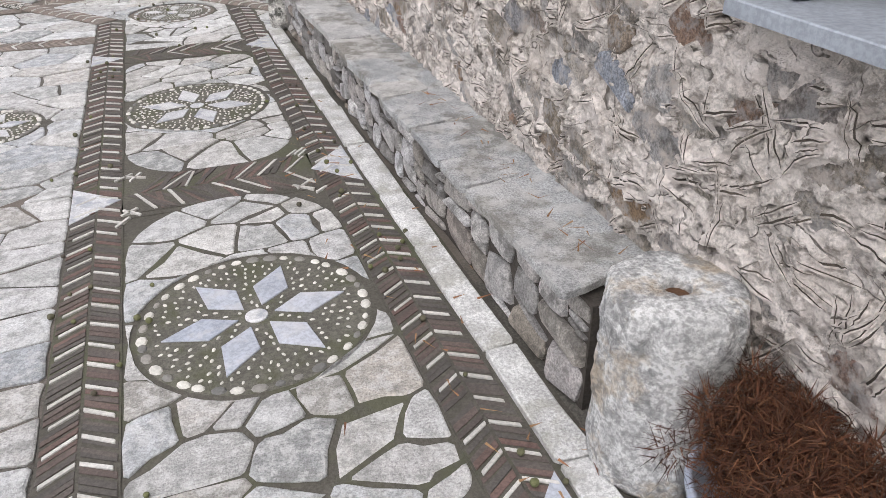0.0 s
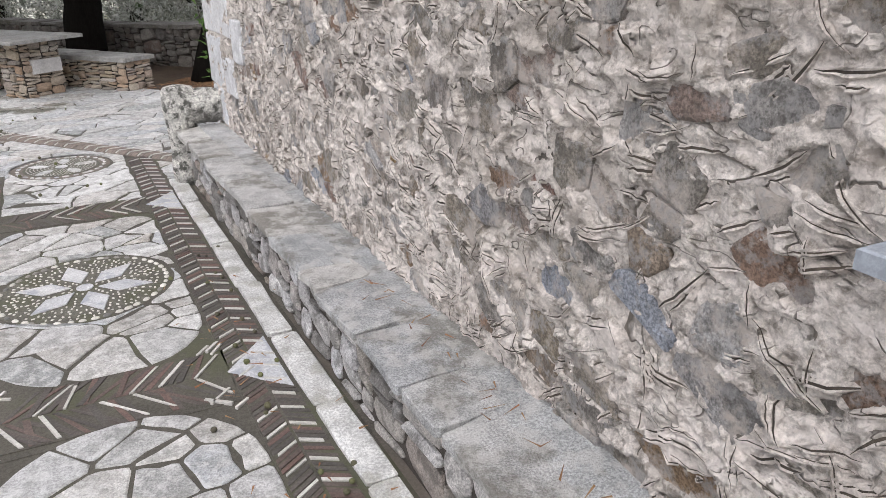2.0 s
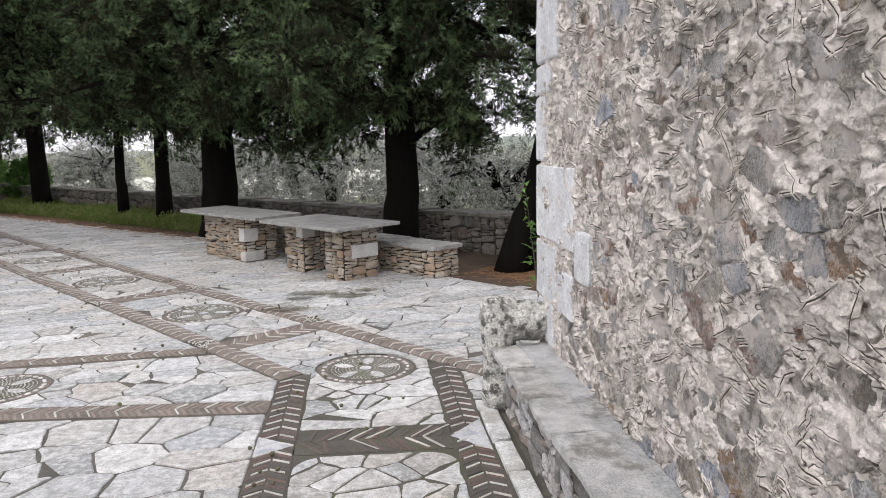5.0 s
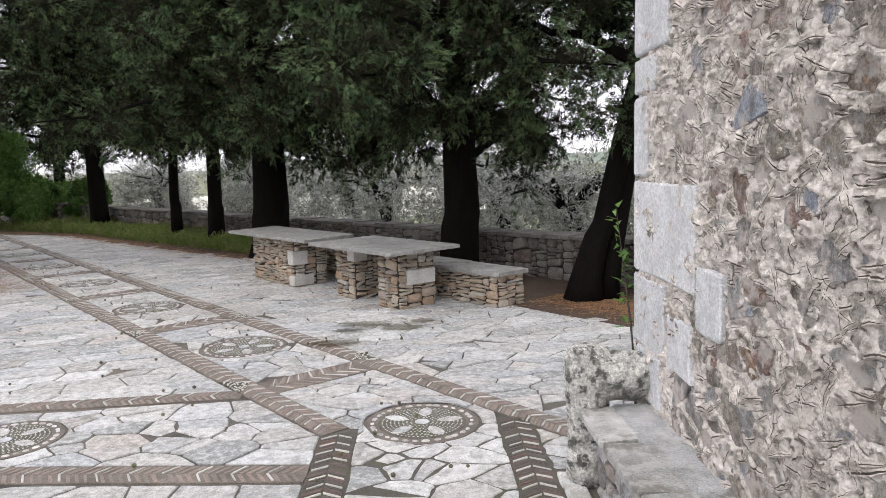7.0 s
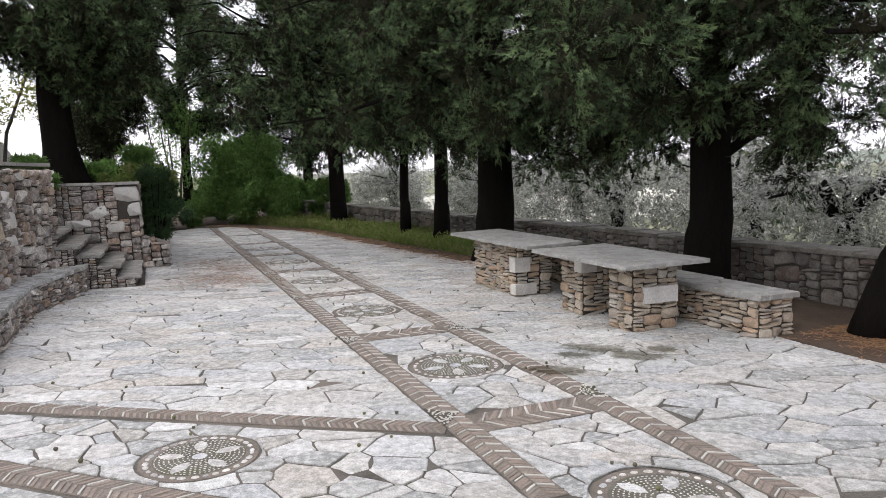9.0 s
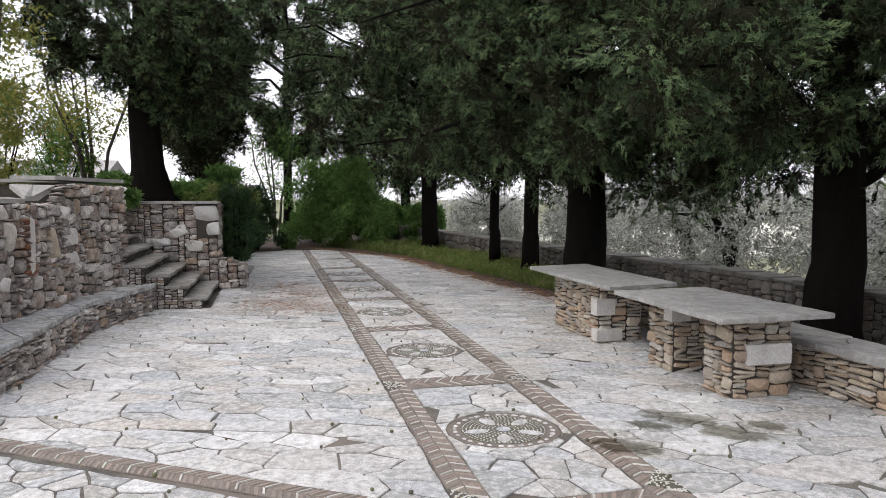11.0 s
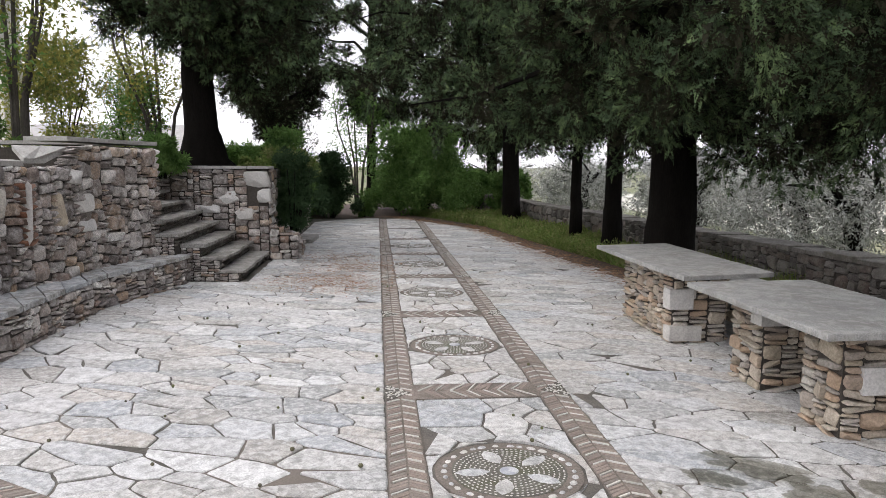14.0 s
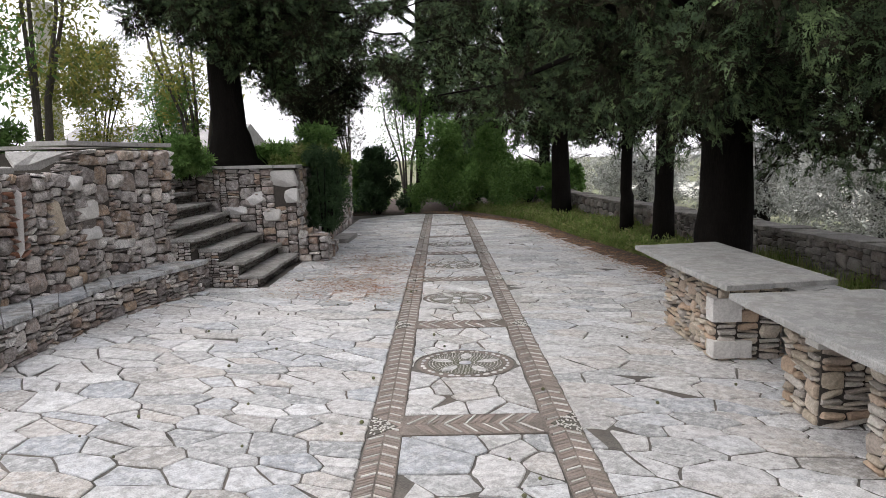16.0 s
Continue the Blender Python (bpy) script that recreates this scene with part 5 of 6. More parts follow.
# ---- garden wall behind the tables ----
def GW(q, off=0.0):
    """a point along the boundary wall, which closes in on the path as it goes."""
    return PW(q, (10.62 - 0.0785 * (q - 5) if q < 25 else 9.05 - 0.04 * (q - 25)) + off)


gw = link("wall_garden", mesh_of("wall_garden", *prism([GW(-2), GW(-2, 0.38), GW(25, 0.38), GW(34, 0.38), GW(34), GW(25)], -1.2, 0.60)), M_CORE)
tagged(gw, "low dry-stone boundary wall with mossy flat coping", "garden wall", kind="structure")
# stone colours here are darkened for the shade under the trees
masonry(gw, [GW(19), GW(-1.5)], lambda a: 0.59, R, M_DARKSTONE, rows=(0.07, 0.2), widths=(0.1, 0.36), thin=0.25, proud=0.06)
masonry(gw, [GW(33), GW(25), GW(19)], lambda a: 0.59, R, M_DARKSTONE, rows=(0.17, 0.26), widths=(0.3, 0.6), thin=0.0, proud=0.06)
q = -2.0
while q < 34:
    ln = R.uniform(0.3, 0.7)
    poly = nibble([GW(q + 0.005, -0.05 + R.uniform(-0.03, 0.03)), GW(q + 0.005, 0.44), GW(q + ln, 0.44), GW(q + ln, -0.05 + R.uniform(-0.03, 0.03))][::-1], R, 0.02)
    v, f = plate(poly, 0.595, 0.645 + R.uniform(-0.015, 0.02), 0.012, (R.uniform(-0.03, 0.03), R.uniform(-0.03, 0.03)))
    link("coping_stone", mesh_of("coping_stone", v, f), M_GCOPE, gw)
    q += ln

# ---- terrace: curved bench, retaining walls, steps ----
FRONT = [(-4.2, 7.3), (-5.05, 8.65), (-5.62, 9.42), (-6.2, 10.1), (-6.82, 10.92), (-7.18, 11.75), (-7.42, 12.3), (-7.66, 12.66)]
BACK = [(-5.3, 7.9), (-5.95, 9.0), (-6.45, 9.68), (-6.82, 10.36), (-7.35, 11.12), (-7.66, 11.75), (-7.84, 12.15), (-7.95, 12.36)]
tw_ = empty("wall_terrace", 0, 0)
tagged(tw_, "curved retaining wall of mixed brown and grey field stones", "retaining wall", kind="structure")


def ribbon(a, b, z0, z1):
    """a solid between two polylines."""
    poly = list(a) + list(reversed(b))
    if area(poly) < 0:
        poly.reverse()
    return prism(poly, z0, z1)


tb_ = empty("curved_bench", 0, 0)
tagged(tb_, "long curved stone bench with flagged seat below the terrace wall", "bench")
inner = [(x - 0.06 * 0.85, y + 0.0) for x, y in FRONT]
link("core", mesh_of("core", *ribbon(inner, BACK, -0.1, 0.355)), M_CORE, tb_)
for i in range(len(FRONT) - 1):
    for k in range(2):
        t0, t1 = k / 2 + 0.006, (k + 1) / 2 - 0.006

        def lerp(L, t):
            return (L[i][0] + (L[i + 1][0] - L[i][0]) * t, L[i][1] + (L[i + 1][1] - L[i][1]) * t)
        poly = [lerp(FRONT, t0), lerp(FRONT, t1), lerp(BACK, t1), lerp(BACK, t0)]
        if area(poly) < 0:
            poly.reverse()
        v, f = plate(nibble(poly, R, 0.014), 0.352, 0.405 + R.uniform(-0.006, 0.006), 0.01)
        link("seat_slab", mesh_of("seat_slab", v, f), M_SLAB, tb_)
masonry(tb_, inner, lambda a: 0.35, R, M_DRY, rows=(0.04, 0.15), widths=(0.08, 0.36), thin=0.45, proud=0.06)

OUT = [(x - 0.55 * 0.8, y - 0.1) for x, y in BACK]


def top_at(a):
    return 1.62 if a < 2.9 else min(1.86, 1.62 + (a - 2.9) * 0.55)


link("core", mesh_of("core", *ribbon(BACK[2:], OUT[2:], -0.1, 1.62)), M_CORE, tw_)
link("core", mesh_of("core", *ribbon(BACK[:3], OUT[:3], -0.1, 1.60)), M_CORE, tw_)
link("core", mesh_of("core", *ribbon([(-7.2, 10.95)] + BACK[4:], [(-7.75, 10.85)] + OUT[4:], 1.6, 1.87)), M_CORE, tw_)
masonry(tw_, BACK[2:], lambda a: top_at(a + 2.1), R, M_DRY, rows=(0.06, 0.27), widths=(0.07, 0.40), thin=0.24, proud=0.085)
masonry(tw_, BACK[:3], top_at, R, M_DRY, rows=(0.10, 0.30), widths=(0.10, 0.45), thin=0.2, proud=0.07)
flank = [BACK[-1], (-8.8, 11.82), (-10.2, 11.0)]
link("core", mesh_of("core", *ribbon(flank, [(x - 0.2, y - 0.4) for x, y in flank], -0.1, 1.87)), M_CORE, tw_)
masonry(tw_, flank[::1], lambda a: 1.86, R, M_DRY, rows=(0.08, 0.2), widths=(0.1, 0.35), thin=0.4, proud=0.06)
# coping: level over the higher end, a sloping flagged weathering over the lower end
def strip_slabs(parent, A, B, zA, zB, name, material):
    for i in range(len(A) - 1):
        poly = [A[i], A[i + 1], B[i + 1], B[i]]
        zz = [zA, zA, zB, zB]
        n = 4
        ctr = (sum(q[0] for q in poly) / 4, sum(q[1] for q in poly) / 4)
        poly = [(ctr[0] + (q[0] - ctr[0]) * 0.985, ctr[1] + (q[1] - ctr[1]) * 0.985) for q in poly]
        V = [(q[0], q[1], z - 0.05) for q, z in zip(poly, zz)] + [(q[0], q[1], z) for q, z in zip(poly, zz)]
        F = [(3, 2, 1, 0), (4, 5, 6, 7)] + [(k, (k + 1) % 4, 4 + (k + 1) % 4, 4 + k) for k in range(4)]
        link(name, mesh_of(name, V, F), material, parent)


def resample(L, n):
    out = []
    for k in range(n + 1):
        t = k / n * (len(L) - 1)
        i = min(int(t), len(L) - 2)
        out.append((L[i][0] + (L[i + 1][0] - L[i][0]) * (t - i), L[i][1] + (L[i + 1][1] - L[i][1]) * (t - i)))
    return out


lowF = [(-5.25, 7.9), (-5.9, 8.98), (-6.4, 9.66), (-6.92, 10.33)]
lowB = [(-5.9, 7.75), (-6.5, 8.75), (-6.9, 9.4), (-7.16, 10.72)]
lowA, lowZ = resample(lowF, 12), resample(lowB, 12)
strip_slabs(tw_, lowA[:11], lowZ[:11], 1.675, 1.69, "coping_slab", M_COPE)
strip_slabs(tw_, lowA[10:], lowZ[10:], 1.70, 1.84, "coping_slab", M_COPE)
hiF = [(-7.12, 10.70), (-7.5, 11.34), (-7.82, 11.95), (-7.93, 12.36)]
hiB = [(-7.7, 10.5), (-8.1, 11.2), (-8.35, 11.85), (-8.42, 12.1)]
strip_slabs(tw_, resample(hiF, 5), resample(hiB, 5), 1.955, 1.96, "coping_slab", M_COPE)
strip_slabs(tw_, resample([(-7.95, 12.4), (-8.8, 11.87), (-10.2, 11.05)], 5), resample([(-8.15, 11.9), (-9.0, 11.35), (-10.4, 10.6)], 5), 1.955, 1.96, "coping_slab", M_COPE)

# inlaid sun and upright stones in the wall's face
def set_stone(name, x, y, run, z, w, h, d, material, turn=0.0, label=""):
    me, w0, h0, d0 = stone_mesh(w, h, d, material, R)
    ob = link(name, me, None, tw_, label)
    ob.matrix_basis = Matrix.Translation((x, y, z)) @ Matrix.Rotation(math.atan2(run[1], run[0]), 4, "Z") @ Matrix.Rotation(turn, 4, "Y") @ Matrix.Diagonal((w / w0, d / d0, h / h0, 1))
    return ob


RUN1, RUN2, RUN3 = (-0.592, 0.806), (-0.478, 0.878), (-0.572, 0.82)
for k in range(14):
    a = 2 * math.pi * k / 14
    rr = 0.17
    set_stone("ray_stone", -5.97 + RUN1[0] * rr * math.sin(a), 9.03 + RUN1[1] * rr * math.sin(a), RUN1, 1.15 + rr * math.cos(a), 0.035, 0.22 + R.uniform(-0.03, 0.05), 0.13, M_RUST if k % 2 else M_DRY, a)
set_stone("sun_centre", -5.97, 9.03, RUN1, 1.15, 0.11, 0.10, 0.15, M_RUST, 0.0, "rust-orange round stone at the sun's centre")
set_stone("upright_stone", -6.56, 9.90, RUN2, 1.15, 0.03, 0.68, 0.14, M_PALE, 0.05, "thin pale upright stone")
for k in range(9):
    set_stone("sliver", -6.56 - RUN2[0] * 0.06, 9.90 - RUN2[1] * 0.06, RUN2, 0.86 + 0.07 * k, 0.10, 0.03, 0.13, M_RUST, 0.6)
    set_stone("sliver", -6.56 + RUN2[0] * 0.07, 9.90 + RUN2[1] * 0.07, RUN2, 0.86 + 0.07 * k, 0.10, 0.03, 0.13, M_RUST, -0.6)
set_stone("upright_stone", -6.82, 10.36, RUN2, 1.15, 0.15, 0.40, 0.14, M_PIER)
set_stone("upright_stone", -6.35, 9.55, RUN1, 1.28, 0.15, 0.32, 0.14, M_PIER, -0.1)
set_stone("pale_stone", -7.16, 10.82, RUN3, 1.20, 0.40, 0.25, 0.14, M_PALE)
set_stone("pale_stone", -7.02, 10.64, RUN3, 1.50, 0.20, 0.18, 0.14, M_PALE, 0.2)
set_stone("pale_stone", -7.20, 10.88, RUN3, 0.94, 0.36, 0.18, 0.14, M_PALE)
set_stone("pale_stone", -6.28, 9.42, RUN1, 0.80, 0.17, 0.16, 0.14, M_PALE, 0.3)

steps = empty("stairs", 0, 0)
tagged(steps, "flight of rustic stone steps with thick slab treads", "stairs", kind="structure")
for i in range(8):
    p1 = 2.83 - 0.275 * i
    s0 = (14.62, 14.70, 14.74)[i] if i < 3 else 14.45
    z = 0.176 * (i + 1)
    back = p1 - 0.32 if i < 7 else p1 - 1.6
    a, b, c, d = PW(s0, p1 - 0.05), PW(17.0, p1 - 0.05), PW(17.0, back), PW(s0, back)
    st = link("step", mesh_of("step", *prism([a, d, c, b][::-1] if area([a, d, c, b]) < 0 else [a, d, c, b], -0.05, z - 0.045)), M_CORE, steps)
    n = 4
    for k in range(n):
        q0, q1 = s0 - 0.03 + (17.0 - s0) * k / n, s0 - 0.03 + (17.0 - s0) * (k + 1) / n - 0.008
        poly = [PW(q0, p1 + 0.045 + R.uniform(-0.025, 0.01)), PW(q1, p1 + 0.045 + R.uniform(-0.025, 0.01)), PW(q1, back), PW(q0, back)]
        if area(poly) < 0:
            poly.reverse()
        v, f = plate(nibble(poly, R, 0.014), z - 0.046, z + R.uniform(-0.006, 0.006), 0.008, (R.uniform(-0.02, 0.02), R.uniform(-0.02, 0.02)))
        link("tread", mesh_of("tread", v, f), M_TREAD, st)
    masonry(st, [PW(16.98, p1 - 0.06), PW(s0, p1 - 0.06)][::-1], lambda t: 0.128, R, M_DARKSTONE, rows=(0.03, 0.07), widths=(0.1, 0.34), thin=0.3, proud=0.04, z0=z - 0.176)
    if i < 4:
        masonry(st, [PW(s0, back), PW(s0, p1 - 0.05)], lambda t: z - 0.05, R, M_DRY, rows=(0.03, 0.07), widths=(0.08, 0.3), thin=0.3, proud=0.04)

wr = link("wall_steps", mesh_of("wall_steps", *prism([PW(17.03, 2.86), PW(17.03, -2.5), PW(17.5, -2.5), PW(17.5, 2.4), PW(24.6, 2.3), PW(24.6, 2.86)], -0.1, 1.60)), M_CORE)
tagged(wr, "retaining wall of stacked flat stones with pale corner blocks", "retaining wall", kind="structure")
masonry(wr, [PW(17.03, -0.8), PW(17.03, 2.5)], lambda t: 1.58, R, M_DRY, rows=(0.08, 0.22), widths=(0.1, 0.4), thin=0.45, proud=0.06)
masonry(wr, [PW(17.03, 2.5), PW(17.03, 2.86)], lambda t: 0.95, R, M_DRY, rows=(0.1, 0.2), widths=(0.15, 0.36), thin=0.3, proud=0.06)
masonry(wr, [PW(17.03, 2.86), PW(24.5, 2.86)], lambda t: 1.58, R, M_DRY, rows=(0.14, 0.24), widths=(0.2, 0.5), thin=0.2, proud=0.06)
for p0, p1, z0, z1 in ((2.42, 2.9, 1.26, 1.57), (2.66, 2.9, 1.0, 1.24), (2.0, 2.35, 0.98, 1.2), (2.3, 2.62, 0.70, 0.92), (1.7, 2.05, 0.82, 0.98)):
    x, y = PW(17.03, (p0 + p1) / 2)
    lay(wr, x, y, math.atan2(0.635, 0.7727), 0, (z0 + z1) / 2, p1 - p0, z1 - z0, 0.105, M_PALE, R, "pale_stone")
q = -0.8
while q < 2.85:
    ln = min(R.uniform(0.3, 0.6), 2.9 - q)
    V, F = plate(nibble([(q, 16.95), (q + ln - 0.006, 16.95), (q + ln - 0.006, 17.5), (q, 17.5)], R, 0.012), 1.585, 1.635, 0.008)
    V = [(*PW(b, a), c) for a, b, c in V]
    link("coping_slab", mesh_of("coping_slab", V, [t[::-1] for t in F]), M_COPE, wr)
    q += ln
# low tumbled stones at the corner
wing = empty("stone_pile", *PW(17.3, 3.1))
tagged(wing, "low splayed heap of field stones at the wall corner", "stones")
wx = wing.matrix_basis.translation
link("core", mesh_of("core", *prism([(q[0] - wx.x, q[1] - wx.y) for q in (PW(17.08, 2.86), PW(17.12, 3.3), PW(17.9, 3.3), PW(18.6, 2.9))], -0.05, 0.36)), M_CORE, wing)
for o in masonry(wing, [PW(17.05, 2.86), PW(17.1, 3.32), PW(18.4, 3.3)], lambda t: max(0.25, 0.66 - 0.35 * t), R, M_DRY, rows=(0.1, 0.18), widths=(0.12, 0.3), thin=0.2, proud=0.08):
    o.matrix_basis = Matrix.Translation((-wx.x, -wx.y, 0)) @ o.matrix_basis
slab = link("step_slab", mesh_of("step_slab", *plate([PW(19.7, 3.35), PW(19.7, 3.0), PW(20.9, 3.0), PW(20.9, 3.4)][::-1], -0.01, 0.09, 0.01)), M_TREAD)
tagged(slab, "flat grey stone slab lying at the path's edge", "stone slab")

# terrace fill
terr = [PW(17.45, 2.45), PW(24.5, 2.4), (-60, 24), (-40, 0), (-9, 4), (-6.3, 8.2), (-7.3, 10.2), (-8.3, 11.6), (-10.1, 11.0), PW(15, -0.6), PW(17.45, -0.7)]
v, f = prism(terr if area(terr) > 0 else terr[::-1], -0.2, 1.5)
tagged(link("terrace", mesh_of("terrace", v, f), M_GROUND), "raised grassy terrace behind the retaining walls", "terrace", kind="structure")


# ---- trees and shrubs ----
def cypress(x, y, z, height, trunk, spread, low, seed, lean=(0, 0), clumps=150, dens=640, brown=0.15, flare=1.0, label="", name="cypress_tree", spray=0.105, sides=None):
    g = np.random.default_rng(seed)
    r = random.Random(seed)
    t = empty(name, x, y, z)
    tagged(t, label or "tall dark cypress with a bare trunk and drooping dense foliage", "tree", group="cypress trees")
    pts = [(lean[0] * k / 8 * height * 0.12 + 0.03 * math.sin(k * 1.7 + seed), lean[1] * k / 8 * height * 0.12 + 0.03 * math.cos(k * 1.3), -0.15 + k / 8 * height * 0.9) for k in range(9)]
    rad = [trunk * (1.25 * flare if k == 0 else 1.0) * (1 - 0.085 * k) for k in range(9)]
    pts.insert(1, (lean[0] * 0.04, lean[1] * 0.04, 0.3))
    rad.insert(1, trunk * (1.0 + 0.35 * (flare - 0.9)))
    pts.insert(2, (lean[0] * 0.1, lean[1] * 0.1, 0.75))
    rad.insert(2, trunk * 1.0)
    v, f = tube(pts, rad, 14, 0.06, r)
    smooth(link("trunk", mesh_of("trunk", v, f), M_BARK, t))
    cen, rr = [], []
    limbs = []
    boughs = max(8, clumps // 5)
    for k in range(boughs):
        q = (k + r.random()) / boughs
        zz = low + (height - low) * q ** 1.15
        reach = spread * (math.sin(math.pi * min(1, 0.28 + 0.72 * q)) ** 0.7) * r.uniform(0.7, 1.1)
        a = r.gauss(sides[0], sides[1]) if sides else k * 2.4 + r.uniform(-0.6, 0.6)
        b0 = (lean[0] * zz * 0.11, lean[1] * zz * 0.11, zz - 0.35 - 0.1 * reach)
        end = (b0[0] + reach * math.cos(a), b0[1] + reach * math.sin(a), zz + r.uniform(-0.1, 0.25) * reach)
        mid = [(b0[0] + (end[0] - b0[0]) * t_ + r.uniform(-0.09, 0.09) * reach, b0[1] + (end[1] - b0[1]) * t_ + r.uniform(-0.09, 0.09) * reach, b0[2] + (end[2] - b0[2]) * t_ + (0.10 + r.uniform(-0.06, 0.08)) * reach) for t_ in (0.25, 0.5, 0.75)]
        if q < 0.7:
            limbs.append(tube([b0, *mid, end], [0.075, 0.058, 0.042, 0.026, 0.01], 6))
        for j in range(6):
            t_ = r.uniform(0.25, 1.05)
            w_ = 0.30 * reach * (0.4 + 0.6 * t_) * 0.8
            cen.append((b0[0] + (end[0] - b0[0]) * t_ + r.uniform(-w_, w_), b0[1] + (end[1] - b0[1]) * t_ + r.uniform(-w_, w_), b0[2] + (end[2] - b0[2]) * t_ + r.uniform(-0.35, 0.3)))
            s = r.uniform(0.26, 0.52) * (0.7 + 0.12 * spread)
            rr.append((s, s, s * r.uniform(0.8, 1.4)))
    if lean[0] > 1:
        v, f = tube([(0.30, 0.05, -0.1), (0.40, 0.08, 0.5), (0.62, 0.16, 1.6), (1.0, 0.3, 3.4)], [0.17, 0.11, 0.09, 0.07], 12, 0.06, r)
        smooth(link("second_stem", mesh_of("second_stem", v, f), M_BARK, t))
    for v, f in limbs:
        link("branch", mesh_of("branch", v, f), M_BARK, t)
    tri = tufts(cen, rr, 16, dens // 16, spray * 0.85, spray * 0.5, g, 0.13)
    # core leaves take the dark colour, so the inside of each clump reads as shaded
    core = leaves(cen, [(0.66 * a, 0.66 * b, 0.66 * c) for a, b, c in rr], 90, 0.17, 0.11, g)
    k = int(len(tri) * (1 - brown))
    perm = g.permutation(len(tri))
    cr = link("crown", tris_mesh("crown", tri[perm[:k]]), M_CYP, t)
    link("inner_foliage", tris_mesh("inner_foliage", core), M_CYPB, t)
    if brown > 0:
        link("dry_foliage", tris_mesh("dry_foliage", tri[perm[k:]]), M_CYPB, t)
    return t


def shrub(x, y, z, w, h, seed, material, label, count=80, dens=160, leaf=(0.09, 0.04), category="shrub", name="shrub", stems=7, group=""):
    g = np.random.default_rng(seed)
    r = random.Random(seed)
    t = empty(name, x, y, z)
    tagged(t, label, category, group=group)
    for k in range(stems):
        a = r.uniform(0, 6.28)
        d = r.uniform(0.2, 0.75) * w / 2
        v, f = tube([(0.05 * math.cos(a), 0.05 * math.sin(a), -0.05), (d * 0.5 * math.cos(a), d * 0.5 * math.sin(a), h * 0.4), (d * math.cos(a), d * math.sin(a), h * 0.8)], [0.025, 0.018, 0.006], 6)
        link("stem", mesh_of("stem", v, f), M_BARK, t)
    cen, rr = [], []
    for k in range(count):
        a, q = r.uniform(0, 6.28), r.random()
        d = w / 2 * math.sqrt(r.random()) * (0.75 + 0.35 * math.sin(3 * a + seed)) * (1 - 0.45 * q)
        s = r.uniform(0.1, 0.2) * (w + h) / 2 * 0.7
        cen.append((d * math.cos(a), d * math.sin(a), 0.12 * h + 0.85 * h * q))
        rr.append((s, s, s))
    link("foliage", tris_mesh("foliage", leaves(cen, rr, dens, leaf[0], leaf[1], g)), material, t)
    return t


def olive(x, y, z, w, h, seed):
    g = np.random.default_rng(seed)
    r = random.Random(seed)
    t = empty("olive_tree", x, y, z)
    tagged(t, "silvery olive tree with gnarled dark limbs and fine leaves", "tree", group="olive trees")
    v, f = tube([(0, 0, -0.2), (0.1, 0.05, 0.5), (-0.05, 0.1, 1.1)], [0.28, 0.2, 0.16], 10, 0.1, r)
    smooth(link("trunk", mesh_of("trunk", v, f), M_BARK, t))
    cen, rr = [], []
    for k in range(9):
        a = k * 0.7 + r.uniform(-0.3, 0.3)
        e = (w / 2 * 0.8 * math.cos(a), w / 2 * 0.8 * math.sin(a), h * r.uniform(0.5, 0.9))
        v, f = tube([(-0.05, 0.1, 0.9), (e[0] * 0.4 + r.uniform(-0.3, 0.3), e[1] * 0.4 + r.uniform(-0.3, 0.3), 1.0 + e[2] * 0.35), e], [0.10, 0.06, 0.015], 6)
        link("limb", mesh_of("limb", v, f), M_BARK, t)
    for k in range(150):
        a, q = r.uniform(0, 6.28), r.random()
        d = w / 2 * math.sqrt(r.random())
        cen.append((d * math.cos(a), d * math.sin(a), h * (0.08 + 0.86 * q * (1 - 0.35 * (2 * d / w) ** 2))))
        s = r.uniform(0.25, 0.5)
        rr.append((s, s, s * 0.8))
    link("crown", tris_mesh("crown", tufts(cen, rr, 6, 16, 0.11, 0.036, g, 0.13)), M_OLIVE, t)
    return t


cypress(-9.14, 24.63, 0.1, 12.0, 0.26, 4.9, 3.3, 21, clumps=330)
cypress(-5.54, 21.05, 0.1, 9.0, 0.13, 2.2, 2.4, 22, clumps=130)
cypress(-3.92, 19.0, 0.1, 9.0, 0.175, 2.0, 2.5, 23, clumps=120)
cypress(-2.16, 16.6, 0.0, 10.0, 0.35, 3.8, 2.4, 24, clumps=250)
cypress(1.36, 13.5, 0.0, 10.0, 0.29, 3.6, 2.2, 25, clumps=235)
cypress(2.75, 11.45, 0.0, 9.5, 0.15, 2.6, 3.2, 26, lean=(2.0, 0.5), clumps=135, flare=1.5, label="leaning dark cypress with a split trunk beside the church corner")
cypress(-10.25, 14.9, 1.45, 9.0, 0.33, 2.5, 2.3, 27, clumps=210, flare=1.9, label="dark cypress with a flared trunk on the terrace")
cypress(-13.5, 31.0, 0.0, 12.0, 0.22, 3.4, 2.6, 28, clumps=200, spray=0.15, dens=420)
cypress(-18.0, 29.0, 0.6, 12.0, 0.2, 3.0, 3.0, 29, clumps=170, spray=0.15, dens=420)
cypress(-16.5, 22.5, 1.4, 7.0, 0.15, 1.8, 1.6, 30, clumps=90, brown=0.6, spray=0.09, dens=500)
cypress(-14.6, 20.6, 1.4, 6.0, 0.12, 1.5, 1.5, 31, clumps=80, brown=0.7, spray=0.09, dens=500)
k = 40
